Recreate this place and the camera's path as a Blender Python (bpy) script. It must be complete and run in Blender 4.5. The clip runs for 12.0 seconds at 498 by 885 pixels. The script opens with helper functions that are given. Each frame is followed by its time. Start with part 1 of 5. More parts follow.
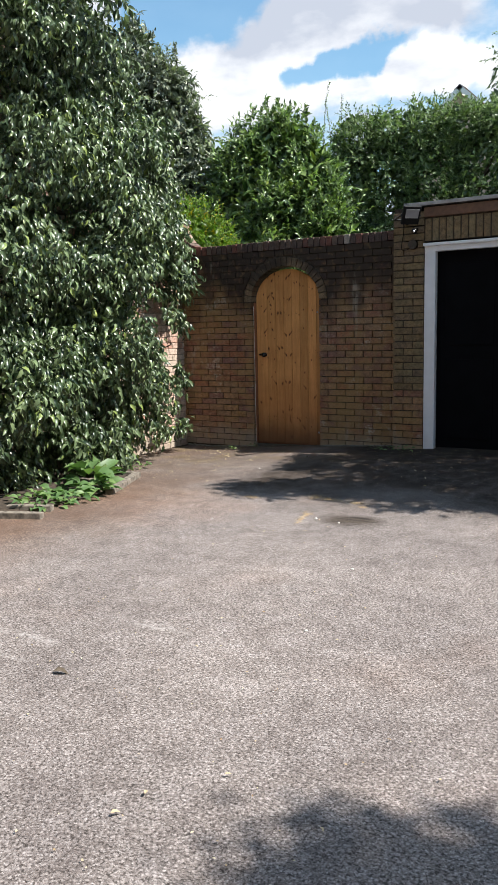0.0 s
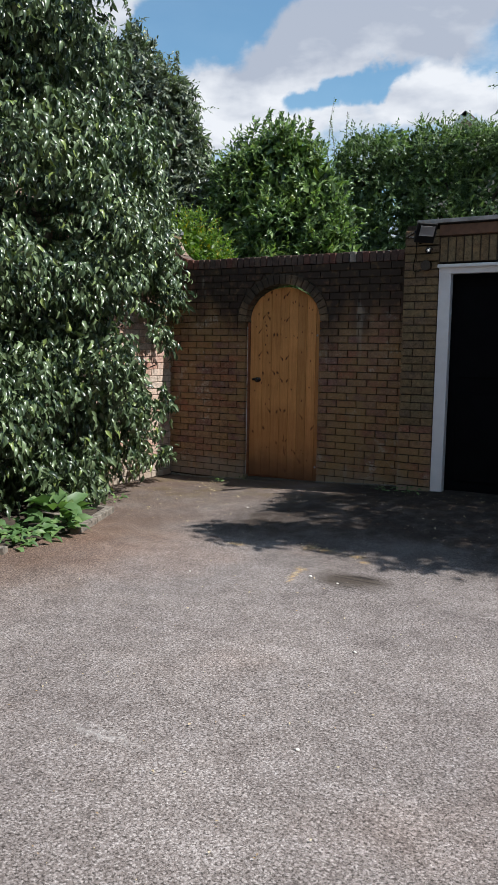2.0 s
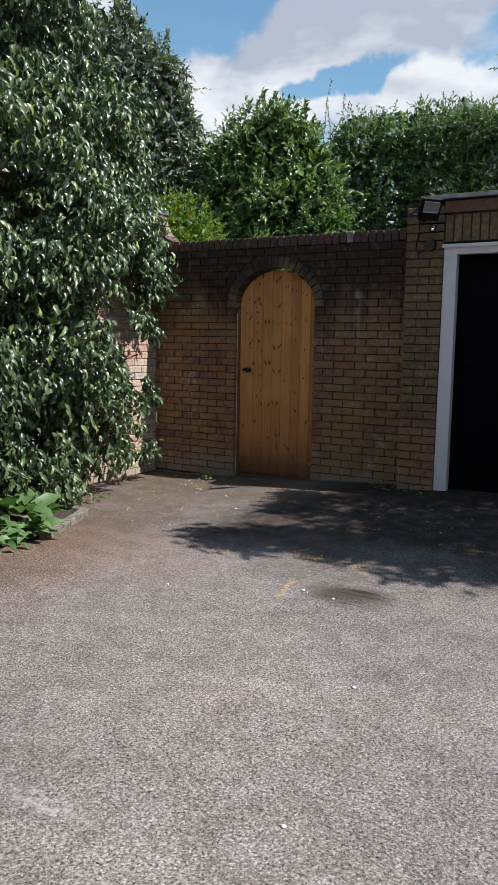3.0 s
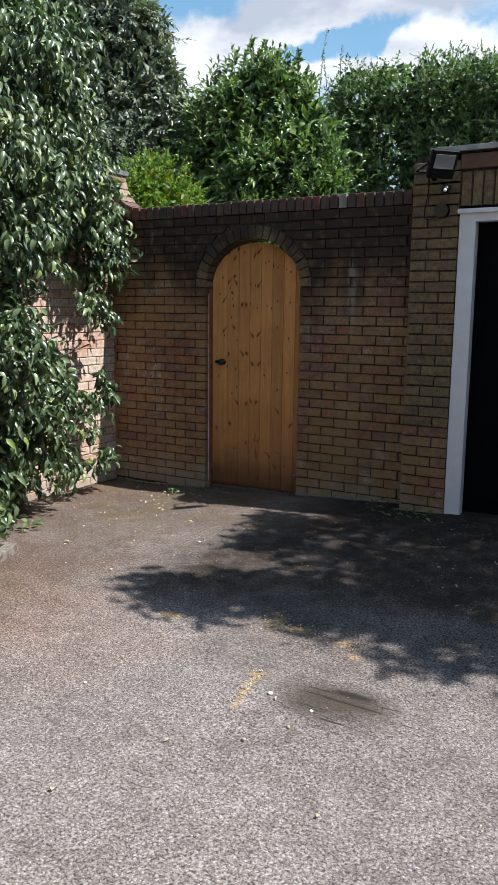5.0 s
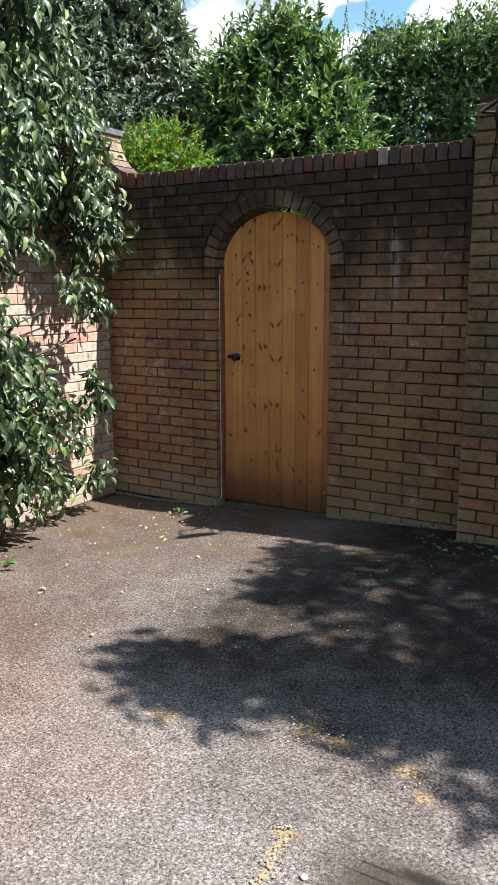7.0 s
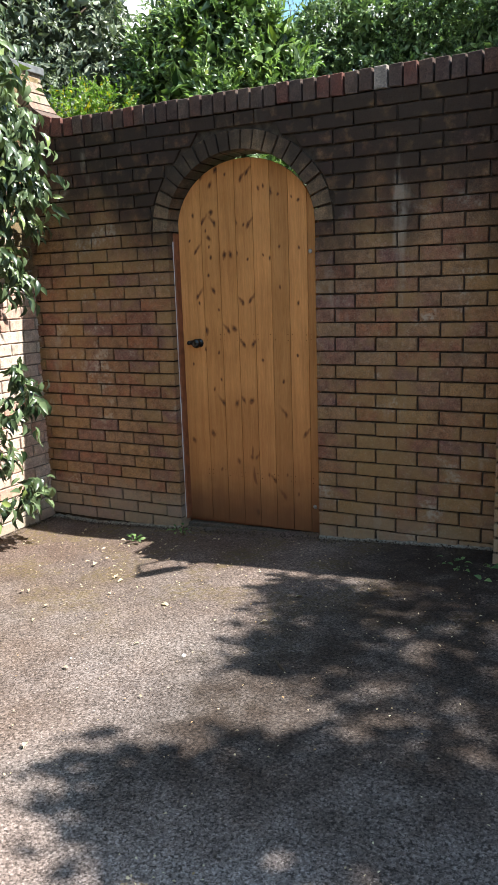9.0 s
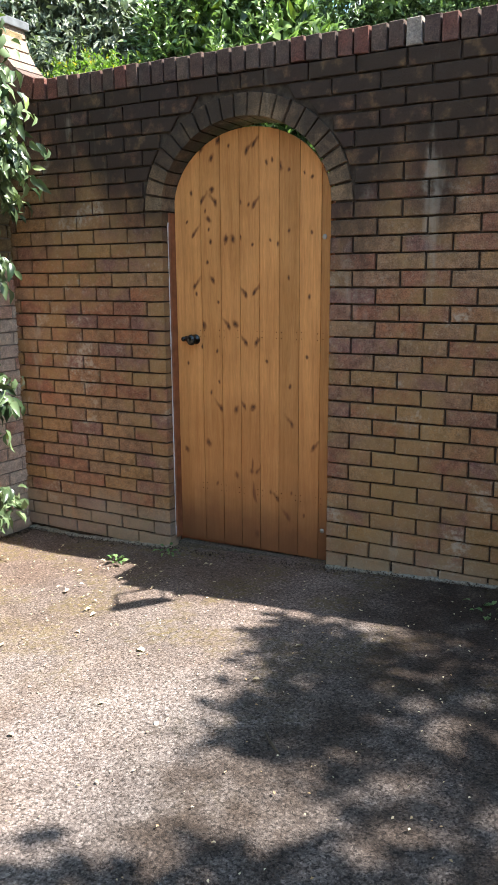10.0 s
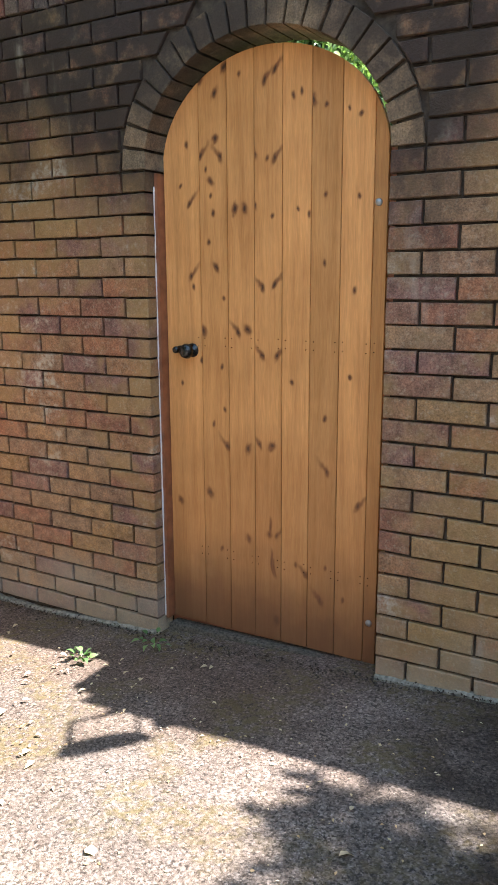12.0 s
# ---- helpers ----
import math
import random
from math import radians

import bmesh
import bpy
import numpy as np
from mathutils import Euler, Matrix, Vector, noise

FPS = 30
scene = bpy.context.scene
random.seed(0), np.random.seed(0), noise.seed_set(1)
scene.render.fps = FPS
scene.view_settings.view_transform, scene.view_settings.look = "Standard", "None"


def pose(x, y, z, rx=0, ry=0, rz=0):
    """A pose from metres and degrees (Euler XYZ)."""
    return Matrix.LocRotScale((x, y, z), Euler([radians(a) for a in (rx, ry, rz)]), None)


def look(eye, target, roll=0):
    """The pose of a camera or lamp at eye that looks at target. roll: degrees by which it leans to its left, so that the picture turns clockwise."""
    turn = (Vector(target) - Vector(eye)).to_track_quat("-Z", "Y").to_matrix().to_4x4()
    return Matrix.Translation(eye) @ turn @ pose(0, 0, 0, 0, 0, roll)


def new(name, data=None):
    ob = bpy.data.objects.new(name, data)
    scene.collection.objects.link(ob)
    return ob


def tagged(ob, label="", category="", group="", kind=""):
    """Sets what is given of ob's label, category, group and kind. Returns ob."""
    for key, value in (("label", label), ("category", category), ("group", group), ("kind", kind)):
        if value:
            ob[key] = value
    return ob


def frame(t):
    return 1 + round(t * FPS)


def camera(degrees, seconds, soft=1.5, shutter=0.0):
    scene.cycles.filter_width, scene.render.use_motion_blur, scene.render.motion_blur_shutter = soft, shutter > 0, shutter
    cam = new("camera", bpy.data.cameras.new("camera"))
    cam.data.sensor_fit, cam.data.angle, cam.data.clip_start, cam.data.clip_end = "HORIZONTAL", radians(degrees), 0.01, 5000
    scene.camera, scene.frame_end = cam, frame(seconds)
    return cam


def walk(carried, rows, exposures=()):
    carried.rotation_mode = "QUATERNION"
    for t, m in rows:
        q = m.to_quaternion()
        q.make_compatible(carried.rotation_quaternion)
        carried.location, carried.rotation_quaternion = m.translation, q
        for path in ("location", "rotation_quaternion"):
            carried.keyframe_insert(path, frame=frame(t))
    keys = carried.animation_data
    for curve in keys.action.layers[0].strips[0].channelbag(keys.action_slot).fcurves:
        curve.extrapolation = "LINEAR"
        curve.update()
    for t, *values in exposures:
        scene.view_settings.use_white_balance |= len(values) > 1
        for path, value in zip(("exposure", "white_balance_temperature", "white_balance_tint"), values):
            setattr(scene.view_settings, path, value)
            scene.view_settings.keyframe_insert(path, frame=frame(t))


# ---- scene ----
cam = camera(35.4, 12.0, soft=0.7)
PATH = [
    (0, (0.482, 0.078, 1.462), (-0.556, 1.763, 1.175), -1.3),
    (0.5, (0.457, 0.263, 1.494), (-0.599, 1.937, 1.202), -0.9),
    (1, (0.29, 0.427, 1.503), (-0.767, 2.103, 1.233), 0.6),
    (1.5, (0.122, 0.59, 1.515), (-0.92, 2.281, 1.28), 1.1),
    (2, (0.052, 0.826, 1.494), (-0.97, 2.528, 1.255), 0.9),
    (2.5, (-0.025, 1.1, 1.493), (-1.043, 2.804, 1.246), 1.0),
    (3, (-0.191, 1.358, 1.458), (-1.203, 3.063, 1.198), 0.9),
    (3.5, (-0.36, 1.595, 1.473), (-1.342, 3.317, 1.21), 0.8),
    (3.7, (-0.404, 1.692, 1.465), (-1.381, 3.415, 1.19), 1.0),
    (5.3, (-0.759, 2.811, 1.624), (-1.791, 4.489, 1.276), 0.6),
    (5.5, (-0.811, 2.903, 1.604), (-1.87, 4.563, 1.252), 0.4),
    (6, (-0.918, 3.194, 1.626), (-1.998, 4.837, 1.259), 0.3),
    (6.5, (-1.074, 3.41, 1.602), (-2.157, 5.048, 1.222), 0.2),
    (7, (-1.269, 3.631, 1.631), (-2.317, 5.291, 1.248), -0.2),
    (7.2, (-1.329, 3.707, 1.618), (-2.375, 5.365, 1.222), -0.4),
    (8.8, (-1.947, 4.378, 1.483), (-2.952, 6.064, 1.1), -2.0),
    (9, (-1.981, 4.488, 1.485), (-2.906, 6.216, 1.086), -1.9),
    (9.5, (-2.07, 4.731, 1.452), (-2.977, 6.47, 1.057), -1.7),
    (10, (-2.212, 5.024, 1.473), (-3.155, 6.737, 1.054), -0.4),
    (10.5, (-2.39, 5.262, 1.452), (-3.351, 6.975, 1.07), -0.2),
    (11, (-2.581, 5.501, 1.445), (-3.573, 7.193, 1.053), -0.6),
    (11.5, (-2.686, 5.801, 1.416), (-3.68, 7.49, 1.015), -1.2),
    (12, (-2.776, 6.049, 1.414), (-3.757, 7.742, 1.0), -0.3),
]
EXPOSURES = [(0.0, 0.93, 6350, 10), (0.5, 0.72, 6300, 10), (1.5, 0.48, 6100, 10), (3.0, 0.50, 6100, 10), (6.0, 0.97, 6150, 10), (7.5, 1.2, 6250, 10),
             (9.0, 1.58, 6300, 10), (9.5, 1.88, 6300, 10), (10.5, 2.15, 6300, 10), (11.0, 1.95, 6300, 10), (11.5, 2.25, 6250, 10), (12.0, 2.6, 6200, 10)]
walk(cam, [(t, look(eye, target, roll)) for t, eye, target, roll in PATH], EXPOSURES)

# ---- light ----
SUN = Vector((0.728, 0.11, 1.0))
sun = new("sun", bpy.data.lights.new("sun", "SUN"))
sun.data.energy, sun.data.angle, sun.data.color = 5.0, radians(0.55), (1.0, 0.95, 0.87)
sun.matrix_world = look(SUN * 30, (0, 0, 0))

world = bpy.data.worlds.new("sky")
scene.world = world
world.use_nodes = True


def sky_nodes():
    nt = world.node_tree
    nt.nodes.clear()
    add = nt.nodes.new
    link = nt.links.new
    sky = add("ShaderNodeTexSky")
    sky.sky_type = "NISHITA"
    sky.sun_disc = False
    sky.sun_elevation = math.atan2(1.0, math.hypot(SUN.x, SUN.y))
    sky.sun_rotation = math.atan2(SUN.x, SUN.y)
    sky.air_density, sky.dust_density, sky.ozone_density = 1.1, 0.9, 1.6
    co = add("ShaderNodeTexCoord")
    sep = add("ShaderNodeSeparateXYZ")
    link(co.outputs["Generated"], sep.inputs[0])
    lift = add("ShaderNodeMath")
    lift.operation = "ADD"
    lift.inputs[1].default_value = 0.12
    link(sep.outputs["Z"], lift.inputs[0])
    top = add("ShaderNodeMath")
    top.operation = "MAXIMUM"
    top.inputs[1].default_value = 0.05
    link(lift.outputs[0], top.inputs[0])
    flat = add("ShaderNodeVectorMath")
    flat.operation = "DIVIDE"
    comb = add("ShaderNodeCombineXYZ")
    for i in range(3):
        link(top.outputs[0], comb.inputs[i])
    link(co.outputs["Generated"], flat.inputs[0])
    link(comb.outputs[0], flat.inputs[1])
    big = add("ShaderNodeTexNoise")
    big.inputs["Scale"].default_value, big.inputs["Detail"].default_value = 2.1, 10.0
    big.inputs["Roughness"].default_value = 0.56
    shift = add("ShaderNodeVectorMath")
    shift.operation = "ADD"
    shift.inputs[1].default_value = CLOUD_SHIFT
    link(flat.outputs[0], shift.inputs[0])
    link(shift.outputs[0], big.inputs["Vector"])
    mask = add("ShaderNodeMapRange")
    mask.interpolation_type = "SMOOTHSTEP"
    mask.inputs["From Min"].default_value, mask.inputs["From Max"].default_value = 0.36, 0.62
    mask.inputs["To Min"].default_value = 0.07
    # gaps and banks of the cloud cover ahead, by slope to the side and slope up
    plane = add("ShaderNodeMath")
    plane.operation = "MAXIMUM"
    plane.inputs[1].default_value = 0.05
    link(sep.outputs["Y"], plane.inputs[0])

    billow = add("ShaderNodeTexNoise")
    billow.inputs["Scale"].default_value, billow.inputs["Detail"].default_value, billow.inputs["Roughness"].default_value = 8.0, 6.0, 0.55
    link(co.outputs["Generated"], billow.inputs["Vector"])
    parts = add("ShaderNodeSeparateColor")
    link(billow.outputs["Color"], parts.inputs[0])

    def bank(axis, mid, half):
        slope = add("ShaderNodeMath")
        slope.operation = "DIVIDE"
        link(sep.outputs[axis], slope.inputs[0])
        link(plane.outputs[0], slope.inputs[1])
        q = add("ShaderNodeMath")
        q.operation = "MULTIPLY_ADD"
        q.inputs[1].default_value = 0.34 if axis == "X" else 0.16
        link(parts.outputs[0 if axis == "X" else 1], q.inputs[0])
        link(slope.outputs[0], q.inputs[2])
        mid += 0.17 if axis == "X" else 0.08
        s = add("ShaderNodeMath")
        s.operation = "SUBTRACT"
        s.inputs[1].default_value = mid
        link(q.outputs[0], s.inputs[0])
        d = add("ShaderNodeMath")
        d.operation = "DIVIDE"
        d.inputs[1].default_value = half
        link(s.outputs[0], d.inputs[0])
        m = add("ShaderNodeMath")
        m.operation = "MULTIPLY"
        link(d.outputs[0], m.inputs[0])
        link(d.outputs[0], m.inputs[1])
        return m.outputs[0]

    def puff(u, v, wide, high, height, onto):
        r = add("ShaderNodeMath")
        r.operation = "ADD"
        link(bank("X", u, wide), r.inputs[0])
        link(bank("Z", v, high), r.inputs[1])
        f = add("ShaderNodeMapRange")
        f.interpolation_type = "SMOOTHSTEP"
        f.inputs["From Min"].default_value, f.inputs["From Max"].default_value = 2.2, 0.0
        f.inputs["To Min"].default_value, f.inputs["To Max"].default_value = 0.0, height
        link(r.outputs[0], f.inputs["Value"])
        a = add("ShaderNodeMath")
        a.operation = "ADD"
        link(onto, a.inputs[0])
        link(f.outputs["Result"], a.inputs[1])
        return a.outputs[0]

    depth = big.outputs["Fac"]
    for u, v, wide, high, height in ((-0.70, 0.475, 0.13, 0.050, -0.30), (-0.62, 0.425, 0.05, 0.020, -0.16), (-0.44, 0.352, 0.085, 0.022, -0.26),
                                     (-0.63, 0.365, 0.12, 0.030, 0.26), (-0.56, 0.318, 0.20, 0.032, 0.22), (-0.38, 0.420, 0.22, 0.045, 0.26), (-0.30, 0.325, 0.07, 0.032, 0.26),
                                     (-0.88, 0.480, 0.06, 0.06, 0.12)):
        depth = puff(u, v, wide, high, height, depth)
    link(depth, mask.inputs["Value"])
    # clouds stand along the horizon, the zenith is mostly clear
    low = add("ShaderNodeMapRange")
    low.interpolation_type = "SMOOTHSTEP"
    low.inputs["From Min"].default_value, low.inputs["From Max"].default_value = 0.62, 0.36
    low.inputs["To Min"].default_value, low.inputs["To Max"].default_value = 0.25, 1.0
    link(sep.outputs["Z"], low.inputs["Value"])
    cover = add("ShaderNodeMath")
    cover.operation = "MULTIPLY"
    link(mask.outputs["Result"], cover.inputs[0])
    link(low.outputs["Result"], cover.inputs[1])
    tone = add("ShaderNodeTexNoise")
    tone.inputs["Scale"].default_value, tone.inputs["Detail"].default_value = 4.5, 8.0
    link(shift.outputs[0], tone.inputs["Vector"])
    ramp = add("ShaderNodeValToRGB")
    ramp.color_ramp.elements[0].position, ramp.color_ramp.elements[1].position = 0.30, 0.66
    ramp.color_ramp.elements[0].color, ramp.color_ramp.elements[1].color = (0.53, 0.57, 0.65, 1), (1, 1, 1, 1)
    link(puff(-0.38, 0.430, 0.34, 0.060, -0.22, puff(-0.60, 0.345, 0.18, 0.05, 0.16, puff(-0.30, 0.33, 0.07, 0.03, 0.14, tone.outputs["Fac"]))), ramp.inputs[0])
    bright = add("ShaderNodeVectorMath")
    bright.operation = "SCALE"
    bright.inputs["Scale"].default_value = CLOUD_BRIGHT
    link(ramp.outputs[0], bright.inputs[0])
    mix = add("ShaderNodeMix")
    mix.data_type = "RGBA"
    link(cover.outputs[0], mix.inputs["Factor"])
    clear = add("ShaderNodeVectorMath")
    clear.operation = "MULTIPLY"
    clear.inputs[1].default_value = (1.2, 1.58, 1.55)
    link(sky.outputs[0], clear.inputs[0])
    link(clear.outputs[0], mix.inputs["A"])
    link(bright.outputs[0], mix.inputs["B"])
    back = add("ShaderNodeBackground")
    back.inputs["Strength"].default_value = 0.067
    link(mix.outputs["Result"], back.inputs["Color"])
    out = add("ShaderNodeOutputWorld")
    link(back.outputs[0], out.inputs["Surface"])


CLOUD_SHIFT, CLOUD_BRIGHT = (0.9, 0.4, 0.0), 9.6
sky_nodes()

# ---- materials ----


class Mat:
    """A node material: small helpers round one Principled shader."""

    def __init__(self, name, rough=0.8, metal=0.0, spec=0.5):
        self.m = bpy.data.materials.new(name)
        self.m.use_nodes = True
        self.nt = self.m.node_tree
        self.b = self.nt.nodes["Principled BSDF"]
        self.out = self.nt.nodes["Material Output"]
        self.b.inputs["Roughness"].default_value = rough
        self.b.inputs["Metallic"].default_value = metal
        self.b.inputs["Specular IOR Level"].default_value = spec
        self.geo = self.nt.nodes.new("ShaderNodeNewGeometry")

    def put(self, socket, value):
        if hasattr(value, "is_linked"):
            self.nt.links.new(value, socket)
        else:
            if hasattr(socket.default_value, "__len__") and len(socket.default_value) == 4 and len(value) == 3:
                value = (*value, 1)
            socket.default_value = value

    def node(self, kind, **inputs):
        n = self.nt.nodes.new(kind)
        for key, value in inputs.items():
            self.put(n.inputs[key.replace("_", " ")], value)
        return n

    def position(self, scale=(1, 1, 1), shift=(0, 0, 0)):
        n = self.node("ShaderNodeMapping", Vector=self.geo.outputs["Position"], Scale=scale, Location=shift)
        return n.outputs[0]

    def xyz(self, axis):
        n = self.node("ShaderNodeSeparateXYZ", Vector=self.geo.outputs["Position"])
        return n.outputs[axis]

    def noise(self, scale, detail=4.0, vec=None, rough=0.55, distort=0.0):
        n = self.node("ShaderNodeTexNoise", Scale=scale, Detail=detail, Roughness=rough, Distortion=distort,
                      Vector=vec if vec is not None else self.geo.outputs["Position"])
        return n.outputs["Fac"]

    def voronoi(self, scale, vec=None, out="Distance", feature="F1"):
        n = self.node("ShaderNodeTexVoronoi", Scale=scale, Vector=vec if vec is not None else self.geo.outputs["Position"])
        n.feature = feature
        return n.outputs[out]

    def math(self, op, a, b=0.0):
        n = self.nt.nodes.new("ShaderNodeMath")
        n.operation = op
        self.put(n.inputs[0], a)
        self.put(n.inputs[1], b)
        return n.outputs[0]

    def span(self, value, lo, hi, to=(0.0, 1.0)):
        n = self.node("ShaderNodeMapRange", Value=value)
        n.interpolation_type = "SMOOTHSTEP"
        n.inputs["From Min"].default_value, n.inputs["From Max"].default_value = lo, hi
        n.inputs["To Min"].default_value, n.inputs["To Max"].default_value = to
        return n.outputs["Result"]

    def ramp(self, fac, stops, step=False):
        n = self.node("ShaderNodeValToRGB", Fac=fac)
        r = n.color_ramp
        if step:
            r.interpolation = "CONSTANT"
        while len(r.elements) < len(stops):
            r.elements.new(0.5)
        for e, (p, c) in zip(r.elements, stops):
            e.position, e.color = p, (*c, 1)
        return n.outputs[0]

    def mix(self, fac, a, b, blend="MIX"):
        n = self.nt.nodes.new("ShaderNodeMix")
        n.data_type, n.blend_type = "RGBA", blend
        self.put(n.inputs["Factor"], fac)
        self.put(n.inputs["A"], a)
        self.put(n.inputs["B"], b)
        return n.outputs["Result"]

    def bump(self, height, strength=0.3, distance=0.01, normal=None):
        n = self.node("ShaderNodeBump", Height=height, Strength=strength, Distance=distance)
        if normal is not None:
            self.put(n.inputs["Normal"], normal)
        self.put(self.b.inputs["Normal"], n.outputs[0])
        return n.outputs[0]

    def colour(self, c):
        self.put(self.b.inputs["Base Color"], c)

    def random(self):
        return self.node("ShaderNodeObjectInfo").outputs["Random"]

    def island(self):
        return self.geo.outputs["Random Per Island"]


def plain(name, colour, rough=0.6, metal=0.0, vary=0.15, scale=25.0):
    k = Mat(name, rough, metal)
    n = k.noise(scale, 5)
    dark = tuple(c * (1 - vary) for c in colour)
    light = tuple(min(1, c * (1 + vary)) for c in colour)
    k.colour(k.ramp(n, [(0.3, dark), (0.7, light)]))
    k.bump(k.noise(scale * 8, 3), 0.15, 0.002)
    return k.m


def brick_material(name, tints, soot, pale, wash, by_island=False, ochre=0.0, crust=(1.50, 2.08)):
    """Sand-faced facing brick. soot: how far a black crust creeps down from the top; pale: bloom near the ground."""
    k = Mat(name, 0.88, spec=0.25)
    r = k.island() if by_island else k.random()
    n = len(tints)
    base = k.ramp(r, [(i / n, c) for i, c in enumerate(tints)], step=True)
    k2 = k.noise(9.0, 6)
    base = k.mix(k.span(k2, 0.35, 0.7), base, k.mix(0.55, base, wash))
    patch = k.noise(26.0, 6, None, 0.65)
    base = k.mix(0.8, base, k.ramp(patch, [(0.28, (0.50, 0.48, 0.47)), (0.5, (1.0, 1.0, 1.0)), (0.72, (1.5, 1.42, 1.28))]), "MULTIPLY")
    grain = k.noise(170.0, 3)
    base = k.mix(0.85, base, k.ramp(grain, [(0.3, (0.55, 0.55, 0.55)), (0.7, (1.35, 1.32, 1.28))]), "MULTIPLY")
    specks = k.span(k.noise(330.0, 2), 0.66, 0.74)
    base = k.mix(k.math("MULTIPLY", specks, 0.55), base, (0.46, 0.38, 0.26))
    z = k.xyz("Z")
    if ochre:
        yel = k.span(k.math("ADD", k.math("MULTIPLY", k.noise(1.7, 5, k.position((1, 1, 0.7), (1, 3, 6))), 0.6), k.math("MULTIPLY", k.noise(9.0, 5), 0.4)), 0.46, 0.60)
        base = k.mix(k.math("MULTIPLY", yel, ochre), base, k.mix(k.noise(20.0, 5), (0.31, 0.215, 0.080), (0.28, 0.155, 0.066)))
        lime = k.span(k.noise(3.2, 7, k.position((1, 1, 1.3), (5, 2, 0)), 0.7), 0.56, 0.68)
        base = k.mix(k.math("MULTIPLY", k.math("MULTIPLY", lime, k.span(k.noise(45.0, 4), 0.35, 0.62)), 0.85), base, (0.44, 0.39, 0.31))
        dust = k.span(k.noise(70.0, 5, None, 0.7), 0.52, 0.70)
        base = k.mix(k.math("MULTIPLY", dust, 0.4), base, (0.40, 0.33, 0.235))
    if soot:
        creep = k.math("ADD", z, k.math("MULTIPLY", k.math("SUBTRACT", k.noise(2.2, 5, k.position((1, 1, 0.45))), 0.5), 1.5))
        f = k.span(creep, *crust)
        f = k.math("MULTIPLY", f, k.span(k.noise(14.0, 5), 0.18, 0.5, (0.45, 1.0)))
        base = k.mix(k.math("MULTIPLY", f, soot), base, (0.032, 0.024, 0.020))
        drip = k.span(k.noise(5.0, 4, k.position((1.6, 1.6, 0.22), (3, 0, 0))), 0.62, 0.75)
        base = k.mix(k.math("MULTIPLY", k.math("MULTIPLY", drip, k.span(k.noise(11.0, 5), 0.35, 0.6)), 0.5), base, (0.36, 0.33, 0.27))
    if pale:
        low = k.math("ADD", z, k.math("MULTIPLY", k.math("SUBTRACT", k.noise(3.0, 4), 0.5), 0.5))
        base = k.mix(k.math("MULTIPLY", k.span(low, 0.32, 0.05), pale), base, (0.33, 0.30, 0.24))
        moss = k.span(k.noise(4.5, 5, k.position((1, 1, 1), (7, 1, 2))), 0.60, 0.72)
        base = k.mix(k.math("MULTIPLY", moss, k.span(z, 0.7, 0.1, (0.0, 0.4))), base, (0.16, 0.17, 0.06))
    k.colour(base)
    k.bump(k.math("ADD", k.noise(120.0, 4), k.math("MULTIPLY", k.noise(22.0, 4), 0.9)), 0.55, 0.006)
    return k.m


GATE_TINTS = [(0.285, 0.172, 0.092), (0.262, 0.140, 0.076), (0.235, 0.110, 0.072), (0.285, 0.172, 0.080), (0.200, 0.108, 0.090),
              (0.240, 0.142, 0.088), (0.265, 0.122, 0.068), (0.215, 0.115, 0.080), (0.255, 0.160, 0.094)]
LEFT_TINTS = [(0.50, 0.33, 0.26), (0.54, 0.40, 0.33), (0.46, 0.25, 0.19), (0.56, 0.44, 0.37), (0.52, 0.36, 0.29), (0.50, 0.41, 0.34)]
PIER_TINTS = [(0.165, 0.128, 0.075), (0.15, 0.112, 0.065), (0.14, 0.106, 0.074), (0.18, 0.142, 0.082)]
M_GATE = brick_material("brick_weathered", GATE_TINTS, 0.95, 0.5, (0.235, 0.150, 0.098), False, 0.6)
M_LEFT = brick_material("brick_pink", LEFT_TINTS, 0.0, 0.6, (0.56, 0.47, 0.41))
M_LEFT_FAR = brick_material("brick_pink_far", LEFT_TINTS, 0.0, 0.6, (0.56, 0.47, 0.41), True)
M_PIER = brick_material("brick_buff", PIER_TINTS, 0.0, 0.35, (0.24, 0.16, 0.08))
M_ARCH = brick_material("brick_arch", [(0.26, 0.185, 0.115), (0.22, 0.155, 0.10), (0.28, 0.195, 0.12), (0.23, 0.175, 0.115)], 0.9, 0.0, (0.14, 0.10, 0.06), crust=(1.80, 2.30))
M_COPE = brick_material("brick_coping", [(0.10, 0.055, 0.045), (0.075, 0.05, 0.045), (0.14, 0.06, 0.048), (0.09, 0.06, 0.05), (0.12, 0.085, 0.07)], 0.0, 0.0, (0.10, 0.08, 0.07))
M_COPE_PALE = brick_material("brick_coping_pale", [(0.30, 0.26, 0.24), (0.30, 0.27, 0.24)], 0.0, 0.0, (0.22, 0.19, 0.17))
M_RAMP = brick_material("brick_ramp", [(0.24, 0.17, 0.13), (0.20, 0.13, 0.10), (0.27, 0.20, 0.15)], 0.0, 0.0, (0.26, 0.22, 0.18))


def mortar_material():
    k = Mat("mortar", 0.95, spec=0.2)
    c = k.ramp(k.noise(30.0, 6), [(0.3, (0.028, 0.022, 0.017)), (0.75, (0.092, 0.073, 0.056))])
    k.colour(c)
    k.bump(k.noise(200.0, 3), 0.5, 0.004)
    return k.m


M_MORTAR = mortar_material()
M_MORTAR_PALE = plain("pale_mortar", (0.24, 0.20, 0.17), 0.95, 0, 0.4, 30)


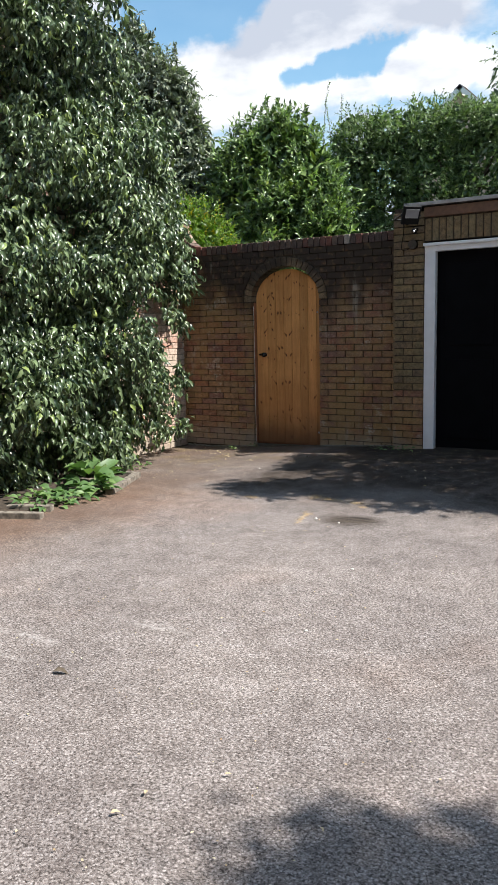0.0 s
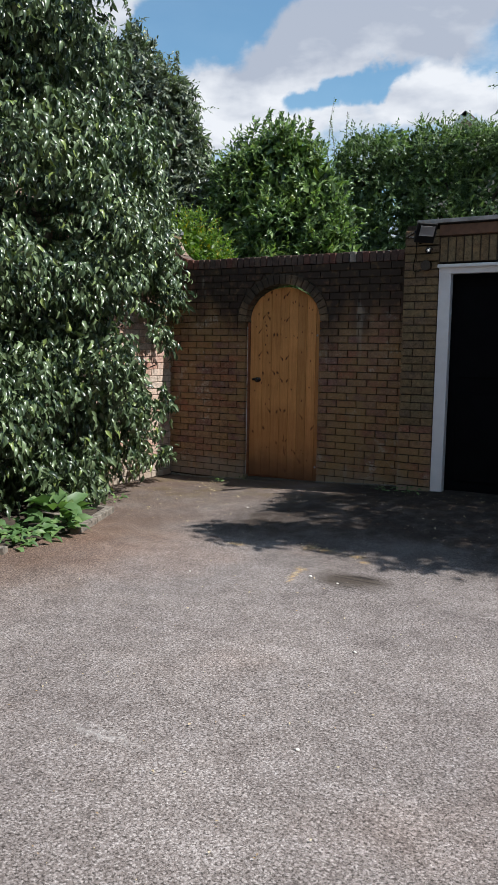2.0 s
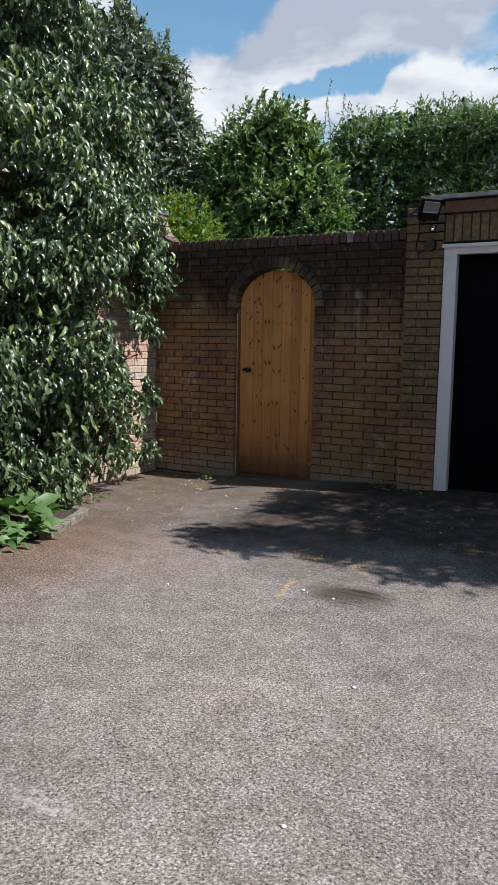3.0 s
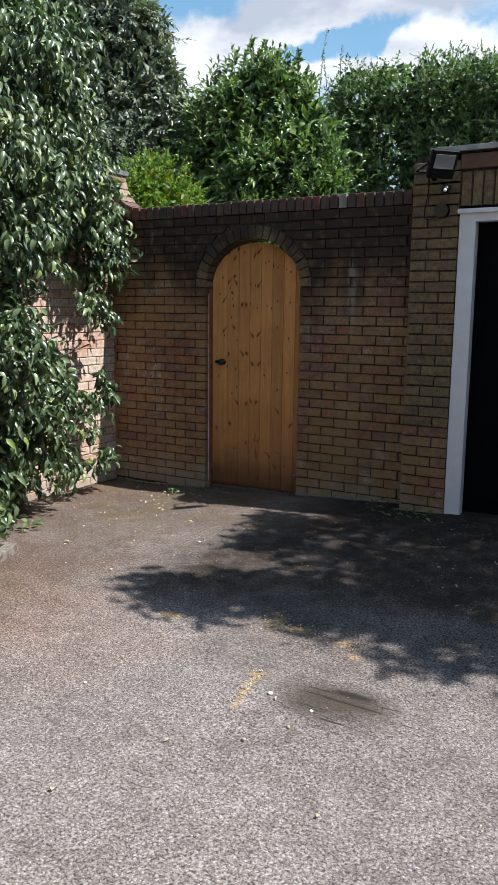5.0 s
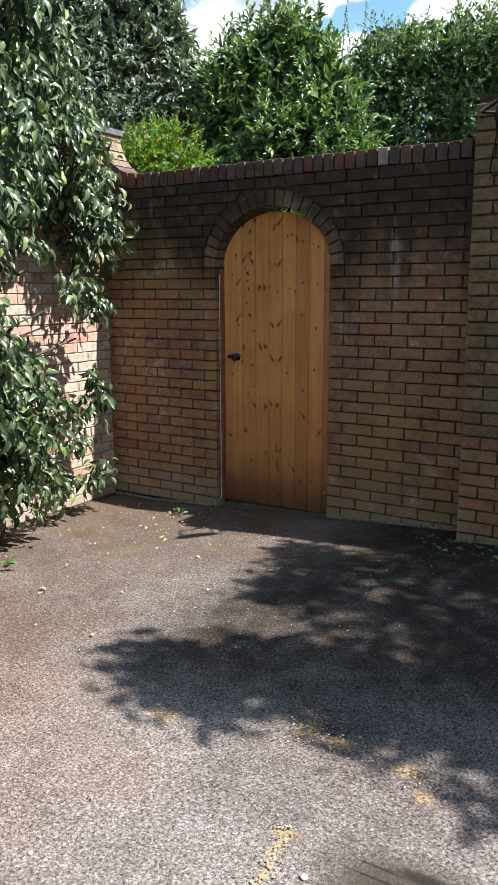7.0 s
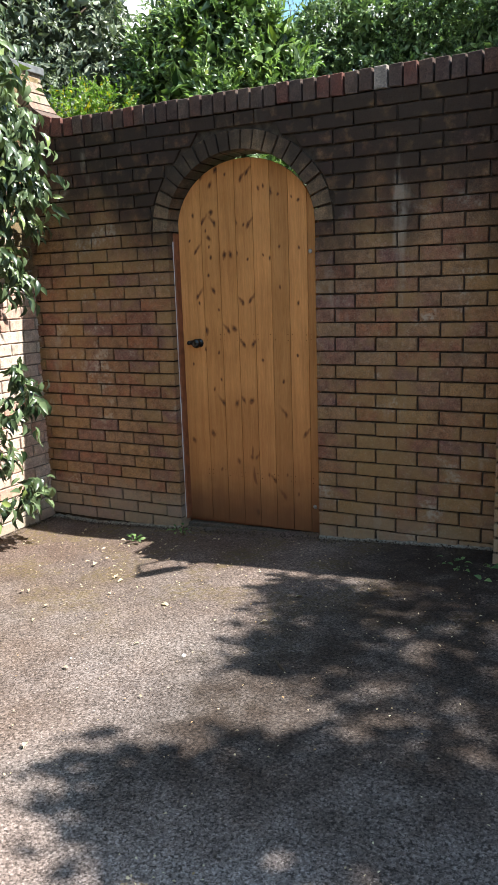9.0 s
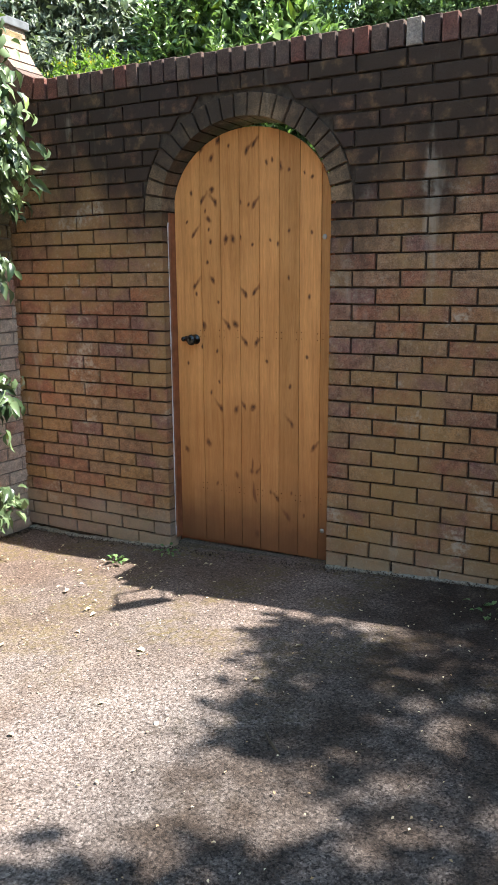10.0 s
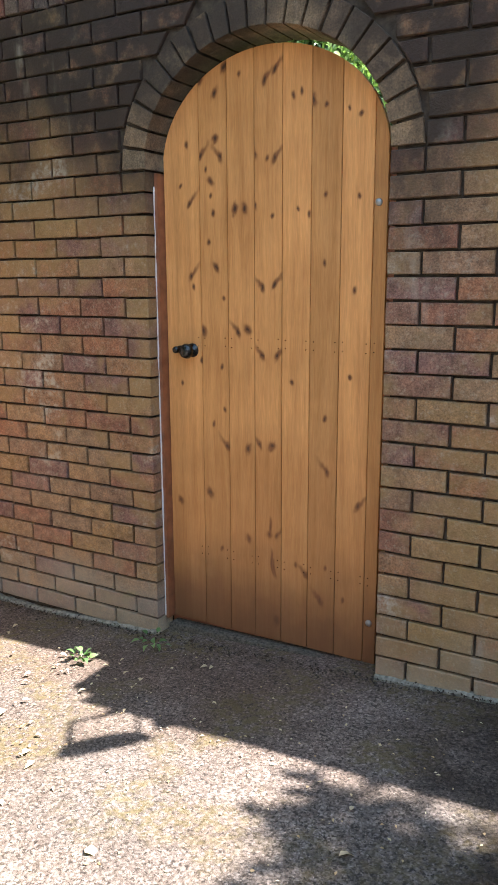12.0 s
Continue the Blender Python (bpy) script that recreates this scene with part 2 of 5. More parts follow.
def asphalt_material():
    k = Mat("asphalt", 0.93, spec=0.3)
    pos = k.geo.outputs["Position"]
    chips = k.voronoi(215.0, out="Color")
    g = k.node("ShaderNodeSeparateColor", Color=chips).outputs[0]
    base = k.ramp(g, [(0.0, (0.15, 0.133, 0.127)), (0.4, (0.250, 0.225, 0.216)), (0.8, (0.325, 0.295, 0.285)), (1.0, (0.42, 0.388, 0.375))])
    pits = k.span(k.noise(95.0, 4, None, 0.65), 0.47, 0.40)
    base = k.mix(k.math("MULTIPLY", pits, 0.95), base, (0.070, 0.062, 0.057))
    crumb = k.voronoi(78.0, k.position((1, 1, 1), (3, 1, 0)))
    base = k.mix(1.0, base, k.ramp(crumb, [(0.12, (1.18, 1.18, 1.18)), (0.38, (1.0, 1.0, 1.0)), (0.60, (0.68, 0.66, 0.65))]), "MULTIPLY")
    loose = k.span(k.noise(38.0, 4, k.position((1, 1, 1), (8, 2, 0)), 0.7), 0.60, 0.70)
    base = k.mix(k.math("MULTIPLY", loose, 0.5), base, (0.060, 0.052, 0.047))
    mottle = k.noise(5.5, 8, None, 0.68)
    base = k.mix(1.0, base, k.ramp(mottle, [(0.30, (0.76, 0.74, 0.73)), (0.5, (1.0, 0.99, 0.98)), (0.70, (1.20, 1.21, 1.22))]), "MULTIPLY")
    cloudy = k.noise(0.9, 6)
    base = k.mix(1.0, base, k.ramp(cloudy, [(0.3, (0.78, 0.76, 0.76)), (0.5, (0.97, 0.95, 0.94)), (0.68, (1.14, 1.12, 1.10))]), "MULTIPLY")
    warm = k.span(k.noise(0.55, 5, k.position((1, 1, 1), (4, 9, 0))), 0.48, 0.68)
    base = k.mix(k.math("MULTIPLY", warm, 0.6), base, k.mix(1.0, base, (1.10, 0.95, 0.86), "MULTIPLY"))
    x, y = k.xyz("X"), k.xyz("Y")
    wob = k.math("MULTIPLY", k.math("SUBTRACT", k.noise(1.3, 5), 0.5), 1.7)
    # shade towards the gate, painted in as darker tarmac
    darkened = k.span(k.math("ADD", y, k.math("MULTIPLY", wob, 0.5)), 6.0, 7.6)
    base = k.mix(darkened, base, k.mix(1.0, base, (0.76, 0.745, 0.73), "MULTIPLY"))
    # brown silt and moss along the foot of the walls and the bed
    near = k.math("MAXIMUM", k.span(k.math("ADD", y, wob), 7.2, 8.4), k.math("MULTIPLY", k.span(k.math("ADD", x, wob), -3.0, -4.5), k.span(y, 2.4, 4.2)))
    near = k.math("MULTIPLY", near, k.span(k.noise(2.2, 6, k.position((1, 1, 1), (6, 2, 0)), 0.65), 0.28, 0.62, (0.35, 1.0)))
    base = k.mix(near, base, k.mix(1.0, base, (0.80, 0.70, 0.62), "MULTIPLY"))
    silt = k.math("MULTIPLY", k.span(k.noise(60.0, 4), 0.42, 0.66), near)
    base = k.mix(k.math("MULTIPLY", silt, 0.5), base, (0.082, 0.057, 0.040))
    bed = k.span(k.math("ADD", x, k.math("MULTIPLY", wob, 0.6)), -3.2, -4.2)
    base = k.mix(k.math("MULTIPLY", k.math("MULTIPLY", bed, k.math("MULTIPLY", k.span(y, 7.0, 5.2), k.span(y, 2.4, 4.0))), 0.8), base, k.mix(1.0, base, (0.86, 0.68, 0.55), "MULTIPLY"))
    moss = k.math("MULTIPLY", k.span(k.noise(3.4, 6, k.position((1, 1, 1), (2, 5, 0))), 0.47, 0.61), k.span(k.math("ADD", y, wob), 6.6, 7.8))
    moss = k.math("MULTIPLY", moss, k.span(k.noise(40.0, 4), 0.38, 0.62))
    base = k.mix(k.math("MULTIPLY", moss, 0.65), base, k.mix(k.noise(150.0, 2), (0.120, 0.078, 0.032), (0.128, 0.108, 0.036)))
    # black damp algae in the corner by the garage, deepened with painted shade
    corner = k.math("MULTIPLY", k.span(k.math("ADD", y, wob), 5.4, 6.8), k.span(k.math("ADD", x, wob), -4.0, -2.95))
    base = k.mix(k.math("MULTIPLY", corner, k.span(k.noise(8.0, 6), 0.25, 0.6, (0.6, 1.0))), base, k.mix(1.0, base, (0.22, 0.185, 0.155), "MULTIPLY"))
    # oily damp patch with scuffs
    def blob(cx, cy, rx, ry, edge=0.5, rag=0.6):
        dx = k.math("DIVIDE", k.math("SUBTRACT", x, cx), rx)
        dy = k.math("DIVIDE", k.math("SUBTRACT", y, cy), ry)
        d = k.math("SQRT", k.math("ADD", k.math("MULTIPLY", dx, dx), k.math("MULTIPLY", dy, dy)))
        d = k.math("ADD", d, k.math("MULTIPLY", k.math("SUBTRACT", k.noise(5.0, 6), 0.5), rag))
        return k.span(d, 1.0, edge)
    base = k.mix(k.math("MULTIPLY", blob(-1.92, 5.42, 0.38, 0.24, 0.2, 1.0), 0.88), base, (0.046, 0.034, 0.024))
    scuff = k.span(k.noise(26.0, 3, k.node("ShaderNodeMapping", Vector=pos, Rotation=(0, 0, 0.35), Scale=(0.12, 1.6, 1)).outputs[0]), 0.60, 0.66)
    base = k.mix(k.math("MULTIPLY", k.math("MULTIPLY", scuff, blob(-1.86, 5.38, 0.42, 0.22, 0.5, 0.5)), 0.85), base, (0.016, 0.013, 0.011))
    base = k.mix(k.math("MULTIPLY", blob(-1.87, 5.51, 0.13, 0.035, 0.3), 0.85), base, (0.016, 0.013, 0.011))
    # straw-coloured dust trails
    straw = k.mix(k.noise(110.0, 3), (0.52, 0.36, 0.15), (0.34, 0.20, 0.075))
    speck = k.span(k.noise(75.0, 4), 0.48, 0.58)
    for cx, cy, rx, ry in ((-2.31, 5.475, 0.065, 0.035), (-2.295, 5.40, 0.028, 0.075), (-2.275, 5.30, 0.024, 0.075), (-2.25, 5.20, 0.030, 0.085), (-2.51, 6.01, 0.06, 0.10),
                           (-2.36, 5.99, 0.11, 0.06), (-2.10, 5.96, 0.09, 0.06), (-2.0, 5.86, 0.06, 0.05), (-3.045, 5.82, 0.12, 0.06)):
        base = k.mix(k.math("MULTIPLY", k.math("MULTIPLY", blob(cx, cy, rx, ry, 0.2, 0.9), k.math("MAXIMUM", speck, 0.12)), 0.95), base, straw)
    # pale worn streaks on the drive
    for cx, cy, rx, ry in ((-2.36, 2.62, 0.30, 0.05), (-2.25, 2.40, 0.16, 0.035), (-1.9, 3.0, 0.35, 0.06)):
        base = k.mix(k.math("MULTIPLY", k.math("MULTIPLY", blob(cx, cy, rx, ry, 0.1, 1.2), k.span(k.noise(30.0, 5), 0.40, 0.62)), 0.45), base, (0.48, 0.45, 0.43))
    # garden soil and grass beyond the walls
    beyond = k.math("MAXIMUM", k.span(y, 8.52, 8.56), k.span(x, -5.72, -5.76))
    soil = k.mix(k.noise(7.0, 6), (0.05, 0.065, 0.02), (0.075, 0.085, 0.03))
    base = k.mix(beyond, base, soil)
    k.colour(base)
    h = k.math("ADD", k.math("MULTIPLY", k.voronoi(215.0), -0.8), k.noise(110.0, 5))
    k.bump(k.math("SUBTRACT", h, k.math("MULTIPLY", crumb, 0.4)), 0.7, 0.004)
    return k.m


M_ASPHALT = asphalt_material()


def pine_material():
    k = Mat("pine_stained", 0.5, spec=0.35)
    kn = k.node("ShaderNodeAttribute")
    kn.attribute_name = "knot"
    gr = k.node("ShaderNodeAttribute")
    gr.attribute_name = "grain"
    tone = k.random()
    z = k.xyz("Z")
    v = k.node("ShaderNodeCombineXYZ", X=gr.outputs["Fac"], Y=k.math("MULTIPLY", tone, 40.0), Z=k.math("MULTIPLY", z, 0.05))
    rings = k.noise(85.0, 5, v.outputs[0], 0.6)
    fine = k.noise(420.0, 3, v.outputs[0])
    base = k.ramp(rings, [(0.25, (0.60, 0.318, 0.124)), (0.5, (0.555, 0.280, 0.100)), (0.75, (0.47, 0.218, 0.072))])
    bands = k.noise(24.0, 3, v.outputs[0], 0.6)
    base = k.mix(1.0, base, k.ramp(bands, [(0.32, (1.10, 1.11, 1.13)), (0.5, (1.0, 0.99, 0.98)), (0.68, (0.86, 0.82, 0.78))]), "MULTIPLY")
    base = k.mix(0.5, base, k.ramp(fine, [(0.3, (0.75, 0.75, 0.75)), (0.7, (1.2, 1.2, 1.2))]), "MULTIPLY")
    base = k.mix(1.0, base, k.ramp(tone, [(0.0, (0.80, 0.77, 0.72)), (1.0, (1.20, 1.16, 1.14))]), "MULTIPLY")
    blot = k.noise(3.0, 4)
    base = k.mix(1.0, base, k.ramp(blot, [(0.3, (0.85, 0.82, 0.78)), (0.7, (1.1, 1.1, 1.1))]), "MULTIPLY")
    base = k.mix(k.span(kn.outputs["Fac"], 0.06, 0.7), base, (0.19, 0.075, 0.027))
    base = k.mix(k.span(kn.outputs["Fac"], 0.70, 1.05), base, (0.045, 0.019, 0.010))
    darkened = k.math("ADD", z, k.math("MULTIPLY", k.math("SUBTRACT", k.noise(4.0, 4), 0.5), 0.35))
    base = k.mix(k.span(darkened, 1.1, 0.3, (0.0, 0.4)), base, (0.34, 0.13, 0.042))
    base = k.mix(k.span(darkened, 0.50, 0.06, (0.0, 0.8)), base, (0.12, 0.052, 0.028))
    k.colour(base)
    k.bump(k.math("SUBTRACT", rings, k.math("MULTIPLY", kn.outputs["Fac"], 0.4)), 0.12, 0.003)
    return k.m


M_PINE = pine_material()
M_FRAME = plain("stained_frame", (0.23, 0.085, 0.038), 0.55, 0, 0.3, 18)
M_SEAL = plain("white_sealant", (0.62, 0.60, 0.57), 0.6)
M_BLACK = plain("black_iron", (0.006, 0.006, 0.006), 0.24, 0.0)
M_LAMP = plain("black_lamp_paint", (0.006, 0.006, 0.006), 0.65, 0.0)
M_LAMP.node_tree.nodes["Principled BSDF"].inputs["Specular IOR Level"].default_value = 0.2
M_ZINC = plain("zinc", (0.36, 0.36, 0.36), 0.45, 0.9)
M_SILL = plain("damp_concrete", (0.085, 0.070, 0.052), 0.95, 0, 0.75, 90)
M_WHITE = plain("white_paint", (0.74, 0.75, 0.77), 0.5, 0, 0.05, 9)
M_DARKDOOR = plain("black_door", (0.003, 0.003, 0.004), 0.8, 0, 0.3, 6)
M_DARKDOOR.node_tree.nodes["Principled BSDF"].inputs["Specular IOR Level"].default_value = 0.08
M_CONCRETE = plain("concrete", (0.17, 0.145, 0.118), 0.94, 0, 0.6, 22)
M_FOOTING = plain("footing_mortar", (0.20, 0.185, 0.15), 0.95, 0, 0.55, 60)
M_SLAB = plain("grey_slab", (0.13, 0.135, 0.14), 0.9, 0, 0.3, 20)
M_FELT = plain("roof_felt", (0.06, 0.06, 0.062), 0.85, 0, 0.3, 30)
M_EDGE = plain("flashing", (0.30, 0.30, 0.30), 0.45, 0.6, 0.3, 12)
M_FASCIA = plain("fascia_timber", (0.125, 0.06, 0.03), 0.6, 0, 0.35, 14)
M_LENS = plain("lamp_reflector", (0.34, 0.34, 0.35), 0.35, 0.3, 0.05)
M_STONE = plain("white_pebble", (0.62, 0.6, 0.55), 0.8)
M_SOIL = plain("soil", (0.045, 0.032, 0.022), 0.97, 0, 0.6, 30)
M_BARK = plain("bark", (0.085, 0.065, 0.045), 0.95, 0, 0.5, 40)
M_TWIG = plain("twig", (0.07, 0.05, 0.032), 0.9, 0, 0.4, 40)
M_PEAR = plain("pear_skin", (0.24, 0.30, 0.08), 0.45, 0, 0.25, 30)
M_ROOFTILE = plain("roof_tile", (0.19, 0.12, 0.09), 0.9, 0, 0.35, 4)
M_HOUSE = plain("house_wall", (0.46, 0.36, 0.30), 0.92, 0, 0.2, 3)


def leaf_material(name, dark, light, rough=0.42, through_light=0.3, accent=None):
    """Leaves: gloss from the cuticle, part of the light passes through."""
    k = Mat(name, rough, spec=0.5)
    stops = [(0.0, dark), (0.55, tuple((a + b) / 2 for a, b in zip(dark, light))), (0.92, light)]
    if accent:
        stops.append((0.965, accent))
    c = k.ramp(k.island(), stops)
    c = k.mix(1.0, c, k.ramp(k.noise(1.6, 3), [(0.3, (0.75, 0.8, 0.75)), (0.7, (1.25, 1.2, 1.1))]), "MULTIPLY")
    k.colour(c)
    tr = k.node("ShaderNodeBsdfTranslucent", Color=k.mix(1.0, c, (1.15, 1.4, 0.62), "MULTIPLY"))
    mx = k.nt.nodes.new("ShaderNodeMixShader")
    mx.inputs[0].default_value = through_light
    k.nt.links.new(k.b.outputs[0], mx.inputs[1])
    k.nt.links.new(tr.outputs[0], mx.inputs[2])
    k.nt.links.new(mx.outputs[0], k.out.inputs["Surface"])
    return k.m


L_PEAR = leaf_material("pear_leaf", (0.012, 0.028, 0.011), (0.175, 0.235, 0.125), 0.30, 0.12, (0.20, 0.26, 0.08))
L_LAUREL = leaf_material("laurel_leaf", (0.018, 0.042, 0.014), (0.26, 0.36, 0.15), 0.28, 0.30, (0.16, 0.20, 0.04))
L_HEDGE = leaf_material("hedge_leaf", (0.024, 0.050, 0.020), (0.235, 0.315, 0.15), 0.33, 0.30)
L_DARK = leaf_material("dark_leaf", (0.024, 0.036, 0.024), (0.25, 0.285, 0.22), 0.29, 0.24)
L_YELLOW = leaf_material("yellow_leaf", (0.08, 0.15, 0.02), (0.19, 0.27, 0.04), 0.5, 0.45, (0.45, 0.33, 0.02))
L_SHADE = leaf_material("shade_tree_leaf", (0.028, 0.055, 0.018), (0.07, 0.12, 0.03), 0.45, 0.2)
L_WEED = leaf_material("weed_leaf", (0.07, 0.14, 0.05), (0.17, 0.26, 0.10), 0.5, 0.3)
L_DRY = leaf_material("dry_leaf", (0.28, 0.17, 0.085), (0.60, 0.52, 0.40), 0.7, 0.15)

# ---- builders ----


def mesh_object(name, verts, faces, material, smooth=False):
    me = bpy.data.meshes.new(name)
    me.from_pydata([tuple(v) for v in verts], [], faces)
    me.update()
    if smooth:
        me.polygons.foreach_set("use_smooth", [True] * len(me.polygons))
    if material:
        me.materials.append(material)
    return new(name, me)


def part(name, bm, material, parent=None, label="", smooth=False):
    """Links a bmesh as one mesh object, under a thing or a part if given."""
    me = bpy.data.meshes.new(name)
    bm.to_mesh(me)
    bm.free()
    if smooth:
        me.polygons.foreach_set("use_smooth", [True] * len(me.polygons))
    me.materials.append(material)
    ob = new(name, me)
    if parent:
        ob.parent = parent
    if label:
        ob["label"] = label
    return ob


def box(bm, lo, hi, bevel=0.0):
    lo, hi = Vector(lo), Vector(hi)
    made = bmesh.ops.create_cube(bm, size=1.0, matrix=Matrix.Translation((lo + hi) / 2) @ Matrix.Diagonal((*(hi - lo), 1)))
    if bevel:
        edges = list({e for v in made["verts"] for e in v.link_edges})
        bmesh.ops.bevel(bm, geom=edges, offset=bevel, segments=2, affect="EDGES", profile=0.6)
    return bm


def box_part(name, lo, hi, material, parent=None, label="", bevel=0.004):
    return part(name, box(bmesh.new(), lo, hi, bevel), material, parent, label)


def tube(bm, points, radii, sides=7):
    """A tapered tube along a line of points."""
    rings = []
    for i, p in enumerate(points):
        p = Vector(p)
        ahead = Vector(points[min(i + 1, len(points) - 1)]) - Vector(points[max(i - 1, 0)])
        ahead = ahead.normalized() if ahead.length > 1e-6 else Vector((0, 0, 1))
        side = ahead.orthogonal().normalized()
        up = ahead.cross(side)
        rings.append([bm.verts.new(p + (side * math.cos(a) + up * math.sin(a)) * radii[i]) for a in (2 * math.pi * s / sides for s in range(sides))])
    for a, b in zip(rings, rings[1:]):
        for s in range(sides):
            bm.faces.new((a[s], a[(s + 1) % sides], b[(s + 1) % sides], b[s]))
    bm.faces.new(list(reversed(rings[0])))
    bm.faces.new(rings[-1])
    return bm


def empty(name, at=(0, 0, 0)):
    ob = new(name)
    ob.location = at
    ob.empty_display_size = 0.1
    return ob


def under(thing, *parts):
    """Hangs parts, built in world places, under an Empty at its base."""
    for p in parts:
        p.parent = thing
        p.matrix_parent_inverse = Matrix.Translation(-thing.location)


def ground_height(x, y):
    """The yard rises a little towards the garage."""
    near = min(1.0, max(0.0, (y - 5.6) / 2.4))
    near = near * near * (3 - 2 * near)
    return near * min(0.15, max(-0.04, 0.060 * (x + 4.55))) if y < 12 else 0.0


# ---- ground ----


def build_ground():
    def steps(lo, hi, n, far_lo, far_hi):
        near = [lo + (hi - lo) * i / n for i in range(n + 1)]
        return far_lo + near + far_hi
    xs = steps(-8.0, 5.0, 78, [-600, -150, -50, -20, -11], [8, 14, 30, 80, 250, 600])
    ys = steps(-4.0, 10.0, 84, [-600, -150, -40, -12], [13, 18, 30, 60, 200, 600])
    verts = [(x, y, ground_height(x, y) + (0.008 * noise.noise((x * 0.9, y * 0.9, 0)) if -8 < x < 5 and -4 < y < 8.3 else 0)) for y in ys for x in xs]
    w = len(xs)
    faces = [(j * w + i, j * w + i + 1, (j + 1) * w + i + 1, (j + 1) * w + i) for j in range(len(ys) - 1) for i in range(w - 1)]
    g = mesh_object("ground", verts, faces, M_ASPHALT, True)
    return tagged(g, "worn grey asphalt yard with moss, silt, oil stains and shade painted in near the gate", "ground", kind="structure")


build_ground()

# ---- brick walls ----
GATE_Y, JAMB_L, JAMB_R, SPRING = 8.406, -4.572, -3.645, 1.795
ARCH_X, ARCH_A, ARCH_B = (JAMB_L + JAMB_R) / 2, (JAMB_R - JAMB_L) / 2, 0.405
LEFT_X, PIER_L, PIER_R, PIER_Y = -5.617, -2.65, -2.312, 8.20
COURSE, BED, FIRST, RAKE = 0.075, 0.010, 0.07, 0.017
COPE_Z, COPE_TOP = FIRST + 31 * COURSE, FIRST + 31 * COURSE + 0.106


def brick_mesh(corners, depth, seed, chamfer=0.003, skew=0.0022):
    """A brick: front outline corners (u, z) counter-clockwise, its front at depth 0, worn edges."""
    rnd = random.Random(seed)
    cu = sum(c[0] for c in corners) / 4
    cz = sum(c[1] for c in corners) / 4
    outer = [(u + rnd.uniform(-skew, skew) * 0.6, z + rnd.uniform(-skew, skew)) for u, z in corners]
    proud = rnd.uniform(-0.0025, 0.0025)
    front = [(u + chamfer * (1 if u < cu else -1), proud + rnd.uniform(-0.0012, 0.0012), z + chamfer * (1 if z < cz else -1)) for u, z in outer]
    lip = [(u, proud + chamfer, z) for u, z in outer]
    back = [(u, depth, z) for u, z in outer]
    verts = front + lip + back
    faces = [(0, 1, 2, 3)]
    for a in (0, 4):
        for i in range(4):
            j = (i + 1) % 4
            faces.append((a + i, a + 4 + i, a + 4 + j, a + j))
    me = bpy.data.meshes.new("brick")
    me.from_pydata(verts, [], faces)
    me.update()
    return me


MESHES = {}


def box_brick(length, height=0.0665, depth=0.1025):
    """One of six shared worn bricks of that size, its lower left corner at the origin."""
    key = (round(length, 3), round(height, 3), round(depth, 3), random.randrange(6))
    if key not in MESHES:
        L, h = key[0], key[1]
        MESHES[key] = brick_mesh([(0, 0), (L, 0), (L, h), (0, h)], key[2], hash(key) % 100000)
    return MESHES[key]


def lay(name, me, material, wall, m):
    """One brick, an object of its own on shared mesh data, in its wall."""
    if not me.materials:
        me.materials.append(material)
    ob = new(name, me)
    ob.parent = wall
    ob.matrix_local = m
    return ob


def with_material(me, material):
    """The same brick in another clay."""
    key = (me.name, material.name)
    if key not in MESHES:
        c = me.copy()
        c.materials.clear()
        c.materials.append(material)
        MESHES[key] = c
    return MESHES[key]


def ring_edge(z, grow):
    """Half width of the arch, grown outwards, at height z."""
    a, b = ARCH_A + grow, ARCH_B + grow
    if z <= SPRING:
        return a if grow else ARCH_A
    q = 1 - ((z - SPRING) / b) ** 2
    return a * math.sqrt(q) if q > 0 else 0.0


def arch_points(grow, n=40):
    return [(ARCH_X + (ARCH_A + grow) * math.cos(math.pi * i / n), SPRING + (ARCH_B + grow) * math.sin(math.pi * i / n)) for i in range(n + 1)]


def gate_core():
    """The wall's body of mortar and backing brick, with the arched opening through it."""
    bm = bmesh.new()
    r = RAKE
    outline = [(JAMB_R + r, -0.3), (PIER_L + 0.2, -0.3), (PIER_L + 0.2, COPE_Z - 0.004), (LEFT_X - 0.18, COPE_Z - 0.004), (LEFT_X - 0.18, -0.3), (JAMB_L - r, -0.3)]
    outline += list(reversed(arch_points(r)))
    face = bm.faces.new([bm.verts.new((x, GATE_Y + r, z)) for x, z in outline])
    ext = bmesh.ops.extrude_face_region(bm, geom=[face])
    bmesh.ops.translate(bm, verts=[v for v in ext["geom"] if isinstance(v, bmesh.types.BMVert)], vec=(0, 0.203, 0))
    bmesh.ops.triangulate(bm, faces=[f for f in bm.faces if len(f.verts) > 4])
    bmesh.ops.recalc_face_normals(bm, faces=bm.faces)
    w = part("wall_gate", bm, M_MORTAR)
    return tagged(w, "weathered brown brick garden wall, sooty at the top, with an arched opening", "wall", kind="structure")


wall_gate = gate_core()


